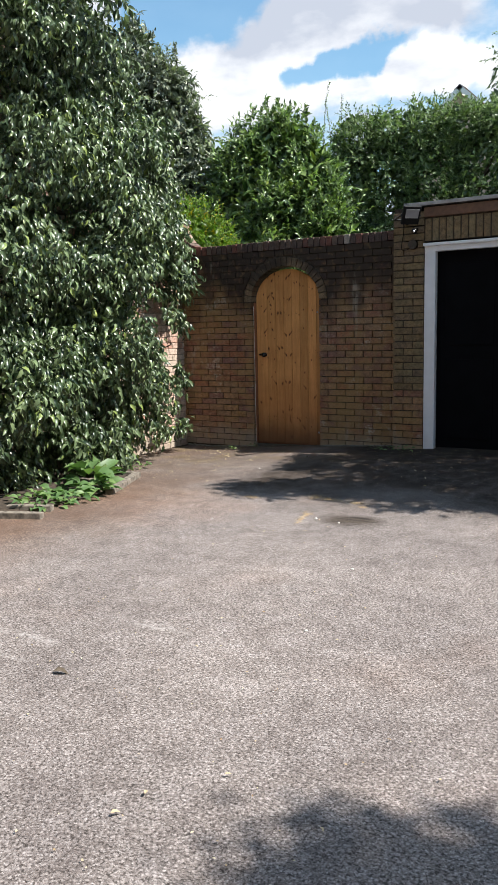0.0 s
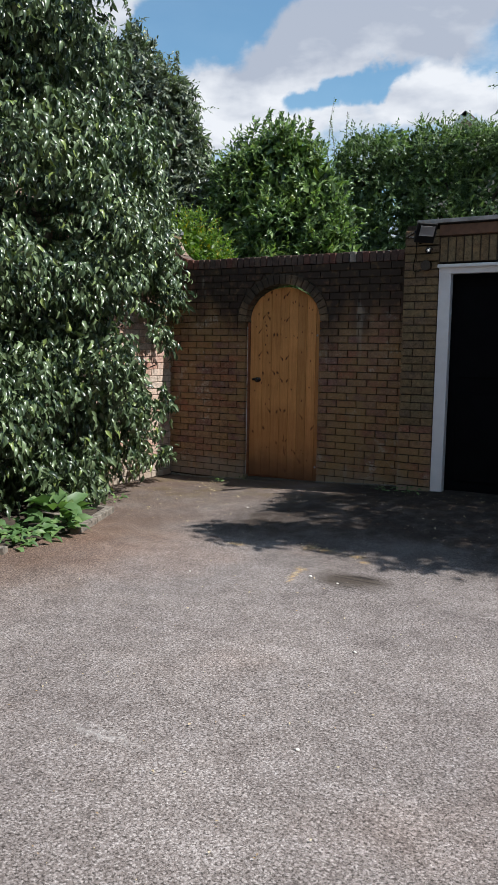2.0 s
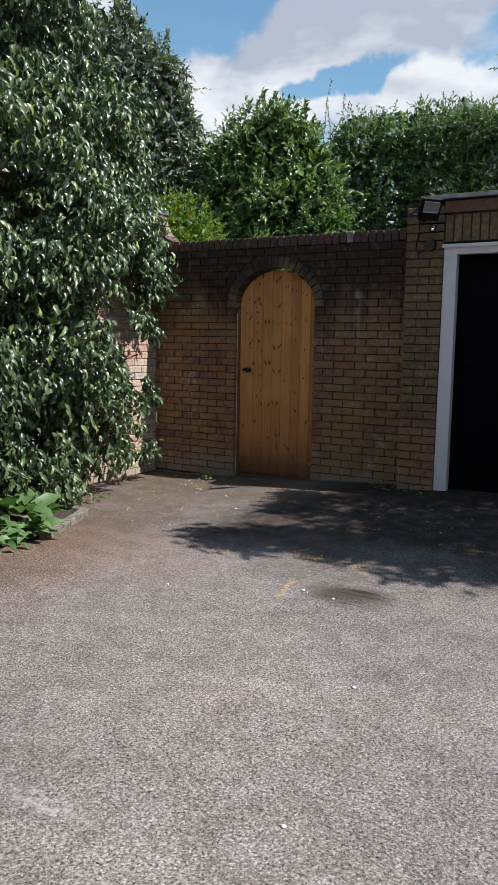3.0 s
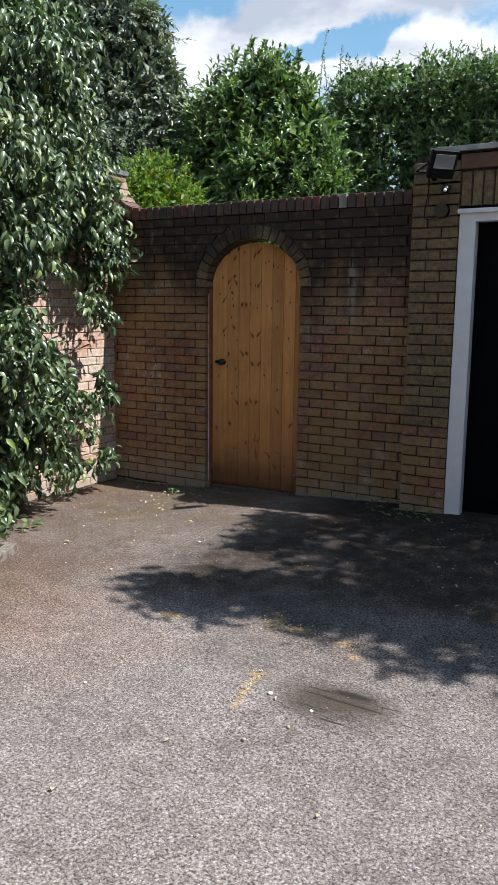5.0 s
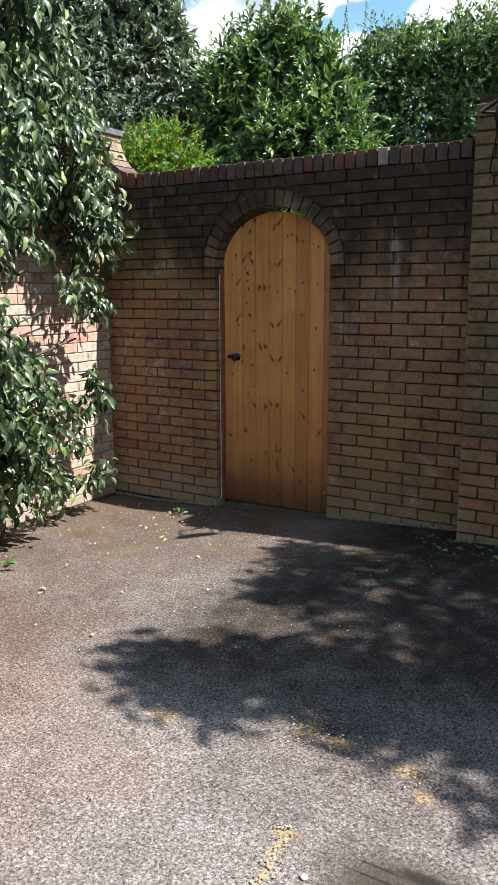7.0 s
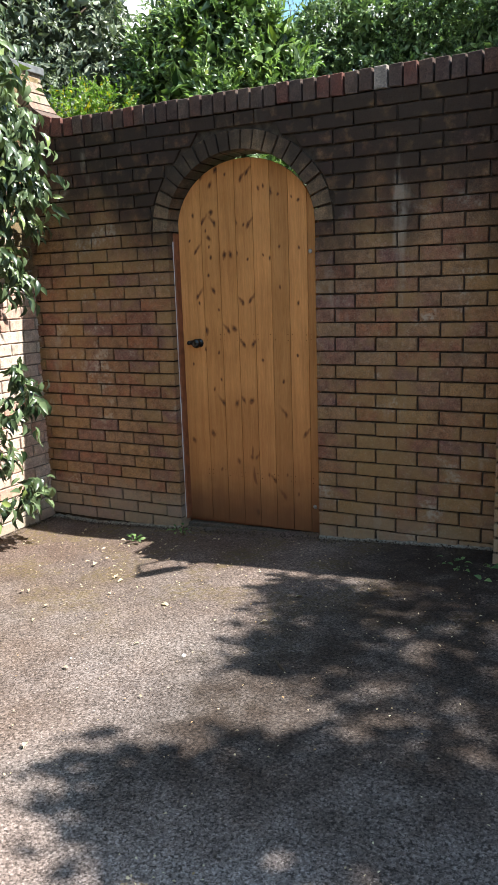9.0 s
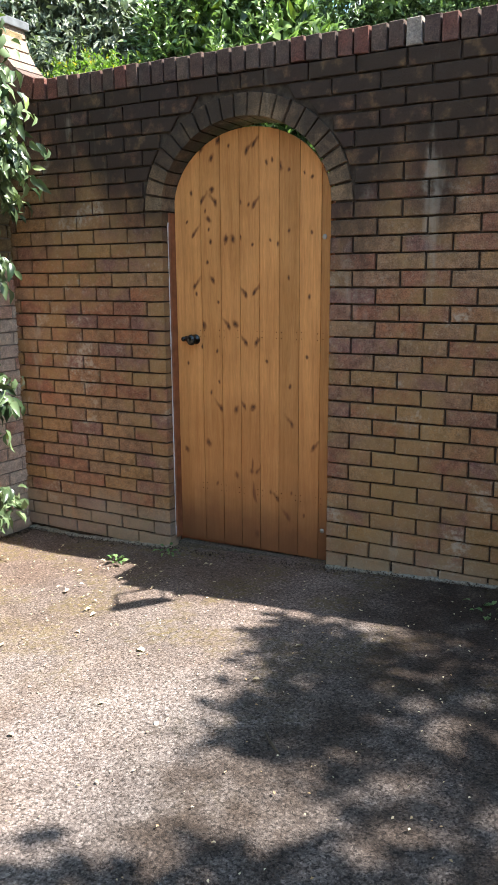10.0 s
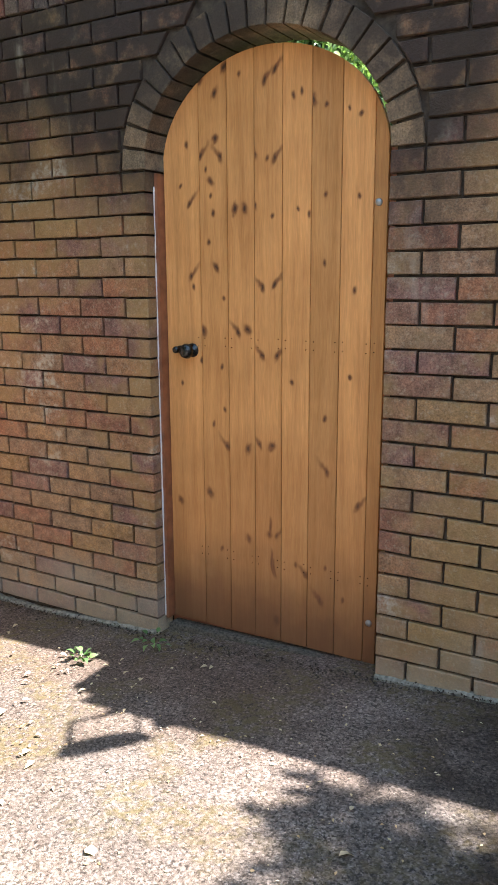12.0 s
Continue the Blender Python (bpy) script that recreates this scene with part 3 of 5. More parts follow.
def gate_bricks():
    def cut(x0, x1, z, side):
        """A brick clipped by the arch ring on one side; side +1 right of the arch."""
        z1 = z + COURSE - BED
        lo, hi = ring_edge(z, 0.112), ring_edge(z1, 0.112)
        if side > 0:
            e0, e1 = ARCH_X + lo, ARCH_X + hi
            if x1 <= max(e0, e1) + 0.02:
                return None
            c = [(max(x0, e0), 0), (x1, 0), (x1, z1 - z), (max(x0, e1), z1 - z)]
        else:
            e0, e1 = ARCH_X - lo, ARCH_X - hi
            if x0 >= min(e0, e1) - 0.02:
                return None
            c = [(x0, 0), (min(x1, e0), 0), (min(x1, e1), z1 - z), (x0, z1 - z)]
        return c

    for k in range(-1, 31):
        z = FIRST + COURSE * k
        odd = k % 2
        for side in (1, -1):
            start = JAMB_R if side > 0 else JAMB_L
            reach = (PIER_L + 0.03 - JAMB_R) if side > 0 else (JAMB_L - LEFT_X + 0.05)
            # above the opening the run goes on inwards to the crown
            d = 0.0 if z < SPRING - 0.01 else -0.675
            first = d == 0.0 and not odd
            if d:
                d += 0.0 if odd else 0.1125
            while d < reach:
                length = 0.1025 if first else 0.215
                first = False
                a, b = d, min(d + length, reach + 0.06)
                x0, x1 = (start + a, start + b) if side > 0 else (start - b, start - a)
                d += length + BED
                if z >= SPRING - 0.01:
                    if side > 0:
                        x0 = max(x0, ARCH_X + (0.0 if z < 2.3 else 0.005))
                    else:
                        x1 = min(x1, ARCH_X - (0.0 if z < 2.3 else 0.005))
                    if x1 - x0 < 0.03:
                        continue
                    c = cut(x0, x1, z, side)
                    if c is None:
                        continue
                    flat = abs(c[0][0] - c[3][0]) < 1e-4 and abs(c[1][0] - c[2][0]) < 1e-4
                    if not flat or abs(c[1][0] - c[0][0] - 0.215) > 0.001:
                        if min(c[1][0] - c[0][0], c[2][0] - c[3][0]) < 0.012:
                            continue
                        me = brick_mesh([(u - x0, w) for u, w in c], 0.1025, int(x0 * 1000) * 97 + k)
                        me.materials.append(M_GATE)
                        lay("brick", me, M_GATE, wall_gate, Matrix.Translation((x0, GATE_Y, z)))
                        continue
                lay("brick", box_brick(x1 - x0), M_GATE, wall_gate, Matrix.Translation((x0, GATE_Y, z)))


def arch_ring():
    """Bricks on end round the opening."""
    n = 21
    fine = [(ARCH_X + (ARCH_A + 0.051) * math.cos(math.pi * i / 400), SPRING + (ARCH_B + 0.051) * math.sin(math.pi * i / 400)) for i in range(401)]
    run = [0.0]
    for p, q in zip(fine, fine[1:]):
        run.append(run[-1] + math.hypot(q[0] - p[0], q[1] - p[1]))
    total = run[-1]

    def at(s, grow):
        i = min(range(401), key=lambda j: abs(run[j] - s))
        t = math.pi * i / 400
        nx, nz = math.cos(t) / ARCH_A, math.sin(t) / ARCH_B
        ln = math.hypot(nx, nz)
        return (ARCH_X + ARCH_A * math.cos(t) + grow * nx / ln, SPRING + ARCH_B * math.sin(t) + grow * nz / ln)

    for i in range(n):
        s0, s1 = total * i / n + 0.0045, total * (i + 1) / n - 0.0045
        inner0, inner1, outer1, outer0 = at(s0, 0), at(s1, 0), at(s1, 0.1025), at(s0, 0.1025)
        quad = [inner1, inner0, outer0, outer1]
        cx, cz = sum(p[0] for p in quad) / 4, sum(p[1] for p in quad) / 4
        pull = 0.94
        rnd = random.Random(i)
        proud = rnd.uniform(-0.002, 0.003)
        front = [(cx + (x - cx) * pull, proud, cz + (z - cz) * (pull + 0.02)) for x, z in quad]
        verts = front + [(x, proud + 0.004, z) for x, z in quad] + [(x, 0.205, z) for x, z in quad]
        faces = [(3, 2, 1, 0)] + [(a + b, a + (b + 1) % 4, a + 4 + (b + 1) % 4, a + 4 + b) for a in (0, 4) for b in range(4)]
        me = bpy.data.meshes.new("arch_brick")
        me.from_pydata(verts, [], faces)
        me.update()
        lay("arch_brick", me, M_ARCH, wall_gate, Matrix.Translation((0, GATE_Y - 0.001, 0)))


def coping():
    """Brick-on-edge coping that sweeps up in a curve to the higher wall."""
    x = PIER_L - 0.066
    while x > -5.33:
        me = box_brick(0.065, 0.104, 0.222)
        pale = abs(x + 3.345) < 0.04
        lay("coping_brick", with_material(me, M_COPE_PALE) if pale else me, M_COPE, wall_gate,
            Matrix.Translation((x, GATE_Y - 0.004 + random.uniform(-0.003, 0.003), COPE_Z + random.uniform(-0.003, 0.003))) @ pose(0, 0, 0, 0, random.uniform(-1.2, 1.2), 0))
        x -= 0.0755
    # the sweep: centre of the curve above, bricks fanned below it
    cx, cz, a, b = -5.292, COPE_TOP + 0.36, 0.335, 0.36
    n = 7
    for j in range(n):
        t0, t1 = (1.5 - 0.5 * (j + 0.07) / n) * math.pi, (1.5 - 0.5 * (j + 0.93) / n) * math.pi
        p = [(cx + a * math.cos(t), cz + b * math.sin(t)) for t in (t0, t1)]
        q = [(cx + (a + 0.104) * math.cos(t), cz + (b + 0.104) * math.sin(t)) for t in (t0, t1)]
        quad = [q[1], q[0], p[0], p[1]]
        verts = [(x, 0.0, z) for x, z in quad] + [(x, 0.222, z) for x, z in quad]
        faces = [(0, 1, 2, 3), (7, 6, 5, 4)] + [(c, c + 4, (c + 1) % 4 + 4, (c + 1) % 4) for c in range(4)]
        me = bpy.data.meshes.new("coping_brick")
        me.from_pydata(verts, [], faces)
        me.update()
        lay("coping_brick", me, M_RAMP if j > 2 else M_COPE, wall_gate, Matrix.Translation((0, GATE_Y - 0.004, 0)))
    # filling behind the sweep
    bm = bmesh.new()
    prof = [(LEFT_X - 0.02, COPE_Z - 0.1), (cx, COPE_Z - 0.1)]
    prof += [(cx + (a + 0.035) * math.cos(t), cz + (b + 0.035) * math.sin(t)) for t in (math.pi * (1.5 - 0.5 * i / 12) for i in range(13))]
    prof += [(LEFT_X - 0.02, cz)]
    f = bm.faces.new([bm.verts.new((x, GATE_Y + 0.012, z)) for x, z in prof])
    ext = bmesh.ops.extrude_face_region(bm, geom=[f])
    bmesh.ops.translate(bm, verts=[v for v in ext["geom"] if isinstance(v, bmesh.types.BMVert)], vec=(0, 0.19, 0))
    bmesh.ops.triangulate(bm, faces=[g for g in bm.faces if len(g.verts) > 4])
    bmesh.ops.recalc_face_normals(bm, faces=bm.faces)
    part("wall_core", bm, M_MORTAR, wall_gate)


LEFT_TOP, LEFT_END = 2.83, -3.0


def footing(x0, x1, seed):
    """Uneven strip of pale mortar along the wall's foot."""
    n = int((x1 - x0) / 0.02)
    verts, faces = [], []
    for i in range(n + 1):
        x = x0 + (x1 - x0) * i / n
        g = ground_height(x, GATE_Y)
        w = 0.010 + 0.012 * abs(noise.noise((x * 9, seed, 0)))
        h = 0.012 + 0.022 * abs(noise.noise((x * 13, seed, 5)))
        verts += [(x, GATE_Y - w, g - 0.02), (x, GATE_Y - w, g + h * 0.5), (x, GATE_Y - 0.002, g + h), (x, GATE_Y + 0.02, g + h)]
    for i in range(n):
        faces += [(4 * i + k, 4 * i + 4 + k, 4 * i + 5 + k, 4 * i + 1 + k) for k in range(3)]
    ob = mesh_object("footing", verts, faces, M_FOOTING)
    ob.parent = wall_gate
    ob["label"] = "rough pale mortar at the wall's foot"


def left_wall():
    bm = box(bmesh.new(), (LEFT_X - 0.215, LEFT_END, -0.3), (LEFT_X - 0.009, 8.62, LEFT_TOP))
    w = tagged(part("wall_left", bm, M_MORTAR_PALE), "sunlit pink and buff brick boundary wall behind the pear tree", "wall", kind="structure")
    cap = box(bmesh.new(), (LEFT_X - 0.26, LEFT_END, LEFT_TOP), (LEFT_X + 0.012, 8.645, LEFT_TOP + 0.045), 0.006)
    part("coping_slab", cap, M_SLAB, w, "grey stone slab coping")
    turn = Matrix.Rotation(math.pi / 2, 4, "Z")
    far_v, far_f = [], []
    for k in range(-1, 37):
        z = FIRST - 0.03 + COURSE * k
        if z + 0.065 > LEFT_TOP - 0.003:
            break
        y = 8.60 - (0.1125 if k % 2 else 0.0)
        while y > LEFT_END + 0.3:
            y -= 0.215
            if y > 6.75:
                me = box_brick(0.215)
                buff = y > 8.05 and k > 19
                lay("brick", with_material(me, M_PIER) if buff else with_material(me, M_LEFT), M_LEFT, w, Matrix.Translation((LEFT_X, y, z)) @ turn)
            else:
                me = box_brick(0.215)
                base = len(far_v)
                m = Matrix.Translation((LEFT_X, y, z)) @ turn
                far_v += [m @ v.co for v in me.vertices]
                far_f += [tuple(base + i for i in p.vertices) for p in me.polygons]
            y -= BED
    # the house rises higher beside the drive
    high = box(bmesh.new(), (LEFT_X - 0.3, LEFT_END, LEFT_TOP + 0.045), (LEFT_X - 0.009, 5.73, 5.4))
    part("house_wall", high, M_MORTAR_PALE, w, "pale brick house wall above the boundary wall")
    for k in range(37, 70):
        z = FIRST + 0.03 + COURSE * k
        y = 5.74 - (0.1125 if k % 2 else 0.0)
        while y > 3.2:
            y -= 0.215
            me = box_brick(0.215)
            base = len(far_v)
            m = Matrix.Translation((LEFT_X, y, z)) @ turn
            far_v += [m @ v.co for v in me.vertices]
            far_f += [tuple(base + i for i in p.vertices) for p in me.polygons]
            y -= BED
    far = mesh_object("bricks", far_v, far_f, M_LEFT_FAR)
    far.parent = w
    tagged(far, kind="stuff")
    return w


def garage():
    """Flat-roofed brick garage: piers, a white door surround, soldier course, fascia and roof edge."""
    top = 2.685
    g = tagged(empty("garage", (-1.0, 9.5, 0.1)), "flat-roofed buff brick garage with white door surround and dark door", "garage", kind="structure")
    right = 0.44
    body = bmesh.new()
    r = 0.012
    for a, b in ((PIER_L + r, PIER_R - r), (right + r, right + 0.33)):
        box(body, (a, PIER_Y + r, -0.2), (b, PIER_Y + 0.33, top))
    box(body, (PIER_L + 0.1, PIER_Y + 0.3, -0.2), (PIER_L + 0.3, 13.0, top))
    box(body, (right + 0.1, PIER_Y + 0.3, -0.2), (right + 0.3, 13.0, top))
    box(body, (PIER_L + 0.1, 12.9, -0.2), (right + 0.3, 13.1, top))
    box(body, (PIER_R - 0.2, PIER_Y + r, 2.33), (right + 0.2, PIER_Y + 0.2, top))
    under(g, part("wall", body, M_MORTAR))
    roof = box(bmesh.new(), (PIER_L + 0.13, PIER_Y - 0.035, top), (right + 0.38, 13.2, top + 0.025), 0.004)
    under(g, part("roof", roof, M_FELT, None, "dark felt flat roof"))
    under(g, box_part("roof_edge", (PIER_L + 0.13, PIER_Y - 0.052, top + 0.004), (right + 0.38, PIER_Y - 0.036, top + 0.04), M_EDGE, None, "thin grey metal roof trim", 0.003))
    under(g, box_part("fascia", (PIER_R + 0.004, PIER_Y - 0.022, 2.575), (right - 0.02, PIER_Y + 0.03, 2.672), M_FASCIA, None, "brown stained timber fascia board"))
    # white surround: post, head with a moulded ledge
    for a, b in ((PIER_R + 0.003, PIER_R + 0.120), (right - 0.120, right - 0.003)):
        bm = box(bmesh.new(), (a, PIER_Y + 0.01, 0.115), (b, PIER_Y + 0.09, 2.235), 0.006)
        under(g, part("door_post", bm, M_WHITE, None, "white painted timber post"))
    under(g, box_part("door_head", (PIER_R + 0.003, PIER_Y + 0.008, 2.225), (right - 0.003, PIER_Y + 0.09, 2.288), M_WHITE, None, "white painted door head"))
    under(g, box_part("head_moulding", (PIER_R - 0.006, PIER_Y - 0.022, 2.280), (right + 0.006, PIER_Y + 0.02, 2.312), M_WHITE, None, "white moulded ledge", 0.007))
    # dark door, four wide panels
    door = box(bmesh.new(), (PIER_R + 0.11, PIER_Y + 0.12, 0.125), (right - 0.11, PIER_Y + 0.16, 2.24))
    d = part("garage_door", door, M_DARKDOOR, None, "black panelled garage door")
    under(g, d)
    for i in range(4):
        for j in range(2):
            w = (right - PIER_R - 0.30) / 4
            x0, z0 = PIER_R + 0.15 + i * w + 0.05, 0.25 + j * 1.0
            p = box(bmesh.new(), (x0, PIER_Y + 0.108, z0), (x0 + w - 0.1, PIER_Y + 0.125, z0 + 0.85), 0.004)
            q = part("door_panel", p, M_DARKDOOR)
            under(g, q)
    under(g, box_part("threshold", (PIER_R + 0.02, PIER_Y - 0.02, 0.02), (right, PIER_Y + 0.2, 0.128), M_CONCRETE, None, "concrete threshold strip"))
    # bricks of the near pier and lintel
    for k in range(-1, 35):
        z = FIRST + 0.03 + COURSE * k
        if z + 0.065 > top:
            break
        lengths = (0.215, 0.1125 - 0.002) if k % 2 else (0.1105, 0.215)
        x = PIER_L
        for ln in lengths:
            under(g, lay("brick", with_material(box_brick(ln, 0.065, 0.205), M_PIER if k > 8 else M_GATE), M_PIER, None, Matrix.Translation((x, PIER_Y, z))))
            x += ln + BED
    x = PIER_R + 0.012
    while x < right - 0.05:
        under(g, lay("soldier_brick", with_material(box_brick(0.065, 0.225, 0.1), M_PIER), M_PIER, None, Matrix.Translation((x, PIER_Y + random.uniform(-0.002, 0.002), 2.335))))
        x += 0.076
    return g


# ---- the gate ----
DOOR_Y = GATE_Y + 0.095
# round knots, pin knots, and slanted knots with a dark wing up to one side
KNOTS = [(-4.29, 2.12), (-4.39, 2.09), (-4.33, 2.04), (-3.95, 1.98), (-4.33, 1.89), (-4.35, 1.75), (-4.25, 1.65), (-4.21, 1.65), (-4.33, 1.45),
         (-4.20, 1.23), (-4.39, 1.22), (-4.10, 0.81), (-4.20, 0.79), (-4.37, 0.60), (-4.51, 0.55), (-4.11, 0.47), (-4.20, 0.44), (-4.08, 0.13)]
PIN_KNOTS = [(-4.23, 2.09), (-3.99, 2.01), (-4.02, 2.00), (-3.90, 1.96), (-3.82, 1.94), (-3.78, 1.92), (-4.45, 1.88), (-4.12, 1.81), (-4.37, 1.79),
         (-4.48, 1.74), (-4.35, 1.70), (-3.90, 1.68), (-3.78, 1.67), (-4.00, 1.64), (-4.34, 1.64), (-3.96, 1.62), (-4.10, 1.62), (-4.36, 1.54),
         (-3.90, 1.46), (-4.43, 1.38), (-3.79, 1.37), (-4.30, 1.34), (-4.40, 1.11), (-4.31, 1.09), (-3.80, 1.08), (-4.02, 1.05), (-4.49, 1.02),
         (-3.89, 0.93), (-4.30, 0.93), (-4.35, 0.87), (-3.88, 0.38), (-4.32, 0.38), (-4.00, 0.37), (-3.81, 0.27)]
WINGS_LEFT = [(-4.31, 1.83), (-4.17, 1.83), (-4.17, 1.66), (-4.14, 1.38), (-4.24, 1.22), (-4.14, 1.14), (-4.15, 0.81), (-4.29, 0.79), (-3.88, 0.74),
         (-3.96, 0.34), (-3.90, 0.25)]
WINGS_RIGHT = [(-4.09, 2.09), (-4.13, 2.06), (-4.39, 1.84), (-4.09, 1.81), (-4.44, 1.68), (-4.44, 1.42), (-4.09, 1.39), (-4.08, 1.14), (-3.76, 0.63),
         (-4.08, 0.47)]
SPLITS = [(-4.105, 0.50, 0.05), (-4.098, 0.36, 0.07), (-4.088, 0.34, 0.05)]


def gate():
    """Arched gate of upright pine boards with knots, a black knob and two bolts."""
    joints = [-4.555, -4.398, -4.281, -4.171, -4.061, -3.952, -3.843, -3.730, -3.682]
    bottom, mid, a, b = 0.052, -4.1185, 0.4375, 0.368

    def top(x):
        q = 1 - ((x - mid) / a) ** 2
        return SPRING + 0.005 + b * math.sqrt(max(q, 0.0))

    g = tagged(empty("garden_gate", (mid, DOOR_Y, bottom)), "closed arched garden gate of varnished knotty pine boards", "gate")
    rnd = random.Random(5)
    marks = [(p, rnd.uniform(0.013, 0.018), rnd.uniform(0.015, 0.024), rnd.uniform(-0.8, 0.8), 0.0) for p in KNOTS]
    marks += [(p, rnd.uniform(0.006, 0.009), rnd.uniform(0.009, 0.014), rnd.uniform(-0.6, 0.6), 0.0) for p in PIN_KNOTS]
    marks += [(p, rnd.uniform(0.010, 0.014), rnd.uniform(0.013, 0.020), -0.8, -1.0) for p in WINGS_LEFT]
    marks += [(p, rnd.uniform(0.010, 0.014), rnd.uniform(0.013, 0.020), 0.8, 1.0) for p in WINGS_RIGHT]
    for x0, x1 in zip(joints, joints[1:]):
        cols = max(3, int((x1 - x0) / 0.0038))
        xs = [x0 + 0.0008, x0 + 0.0022] + [x0 + 0.0022 + (x1 - x0 - 0.0044) * i / cols for i in range(1, cols)] + [x1 - 0.0022, x1 - 0.0008]
        rows = 360
        verts, knot, grain = [], [], []
        near = [m for m in marks if x0 <= m[0][0] <= x1]
        split = [m for m in SPLITS if x0 <= m[0] <= x1]
        phase = rnd.uniform(0, 50)
        for r in range(rows + 1):
            for i, x in enumerate(xs):
                h = top(x)
                z = bottom + (h - bottom) * r / rows
                kv, gx = 0.0, x - x0 + phase
                gx += 0.006 * math.sin(z * 1.7 + phase)
                for (kx, kz), rx, rz, slant, wing in near:
                    if abs(z - kz) > 0.2:
                        continue
                    rag = 0.35 * noise.noise((x * 90, z * 60, kx * 10))
                    dz = (z - kz - slant * (x - kx)) / rz + rag
                    dx = (x - kx) / rx + rag
                    d2 = dx * dx + dz * dz
                    if d2 < 9:
                        kv = max(kv, min(1.0, 0.85 * math.exp(-1.7 * d2) + 0.26 * math.exp(-0.5 * d2)))
                    wx = (x - kx) * wing
                    if wing and -0.004 < wx < 0.055:
                        wz = (z - kz - 1.1 * wx) / (0.012 + 0.16 * wx) + 1.5 * rag
                        kv = max(kv, 0.80 * math.exp(-wz * wz) * (1 - wx / 0.06))
                    gx -= 0.6 * rx * dx / (1 + abs(dx)) * math.exp(-dz * dz * 0.10) * math.exp(-abs(dx) * 0.25)
                for sx, sz, half in split:
                    off = (x - sx - 0.12 * (sz - z) - 0.004 * math.sin(z * 50)) / 0.0055
                    kv = max(kv, 1.0 * math.exp(-off * off) * max(0.0, 1 - ((z - sz) / half) ** 2))
                verts.append((x, DOOR_Y + (0.0035 if i in (0, len(xs) - 1) else 0.0), z))
                knot.append(kv)
                grain.append(gx)
        w = len(xs)
        faces = [(r * w + i, r * w + i + 1, (r + 1) * w + i + 1, (r + 1) * w + i) for r in range(rows) for i in range(w - 1)]
        n = len(verts)
        rim = [i for i in range(w)] + [r * w + w - 1 for r in range(1, rows + 1)] + [rows * w + i for i in range(w - 2, -1, -1)] + [r * w for r in range(rows - 1, 0, -1)]
        verts += [(verts[i][0], DOOR_Y + 0.022, verts[i][2]) for i in rim]
        knot += [0.0] * len(rim)
        grain += [grain[i] for i in rim]
        m = len(rim)
        faces += [(rim[i], n + i, n + (i + 1) % m, rim[(i + 1) % m]) for i in range(m)]
        ob = mesh_object("board", verts, faces, M_PINE)
        for key, values in (("knot", knot), ("grain", grain)):
            at = ob.data.attributes.new(key, "FLOAT", "POINT")
            at.data.foreach_set("value", values)
        under(g, ob)
    # ledges on the far side hold the boards
    for z in (0.35, 1.17, 1.72):
        under(g, box_part("ledge", (-4.53, DOOR_Y + 0.023, z - 0.05), (-3.70, DOOR_Y + 0.05, z + 0.05), M_FRAME, None, "horizontal ledge on the far side"))
    # knob on its rose, and the small thumb turn beside it
    def turned(name, x, z, profile, label):
        bm = bmesh.new()
        rings = [[bm.verts.new((x + r * math.cos(t), DOOR_Y - d, z + r * math.sin(t))) for t in (2 * math.pi * s / 24 for s in range(24))] for d, r in profile]
        for p, q in zip(rings, rings[1:]):
            for s in range(24):
                bm.faces.new((p[s], p[(s + 1) % 24], q[(s + 1) % 24], q[s]))
        bm.faces.new(rings[-1])
        bmesh.ops.recalc_face_normals(bm, faces=bm.faces)
        ob = part(name, bm, M_BLACK, None, label, True)
        under(g, ob)
    turned("knob", -4.440, 1.146, [(0.0, 0.026), (0.005, 0.026), (0.008, 0.012), (0.022, 0.011), (0.030, 0.022), (0.042, 0.0285), (0.054, 0.025), (0.062, 0.013), (0.064, 0.004)], "black iron ball knob")
    turned("thumb_turn", -4.497, 1.148, [(0.0, 0.014), (0.006, 0.014), (0.009, 0.007), (0.020, 0.007), (0.026, 0.013), (0.036, 0.012), (0.040, 0.004)], "small black iron turn")
    def bolt(x, z):
        bm = bmesh.new()
        bmesh.ops.create_uvsphere(bm, u_segments=14, v_segments=8, radius=0.0125, matrix=Matrix.Translation((x, DOOR_Y, z)) @ Matrix.Diagonal((1, 0.5, 1, 1)))
        under(g, part("bolt_head", bm, M_ZINC, None, "grey domed bolt head", True))
    bolt(-3.713, 1.647)
    bolt(-3.708, 0.205)
    for x in joints[1:-1]:
        for dx in (-0.014, 0.014):
            for z in (1.166, 1.196, 0.345, 0.375):
                bm = bmesh.new()
                bmesh.ops.create_cone(bm, cap_ends=True, segments=8, radius1=0.0021, radius2=0.0018, depth=0.002, matrix=Matrix.Translation((x + dx, DOOR_Y - 0.0004, z + rnd.uniform(-0.003, 0.003))) @ pose(0, 0, 0, 90))
                under(g, part("nail", bm, M_BLACK))
    return g


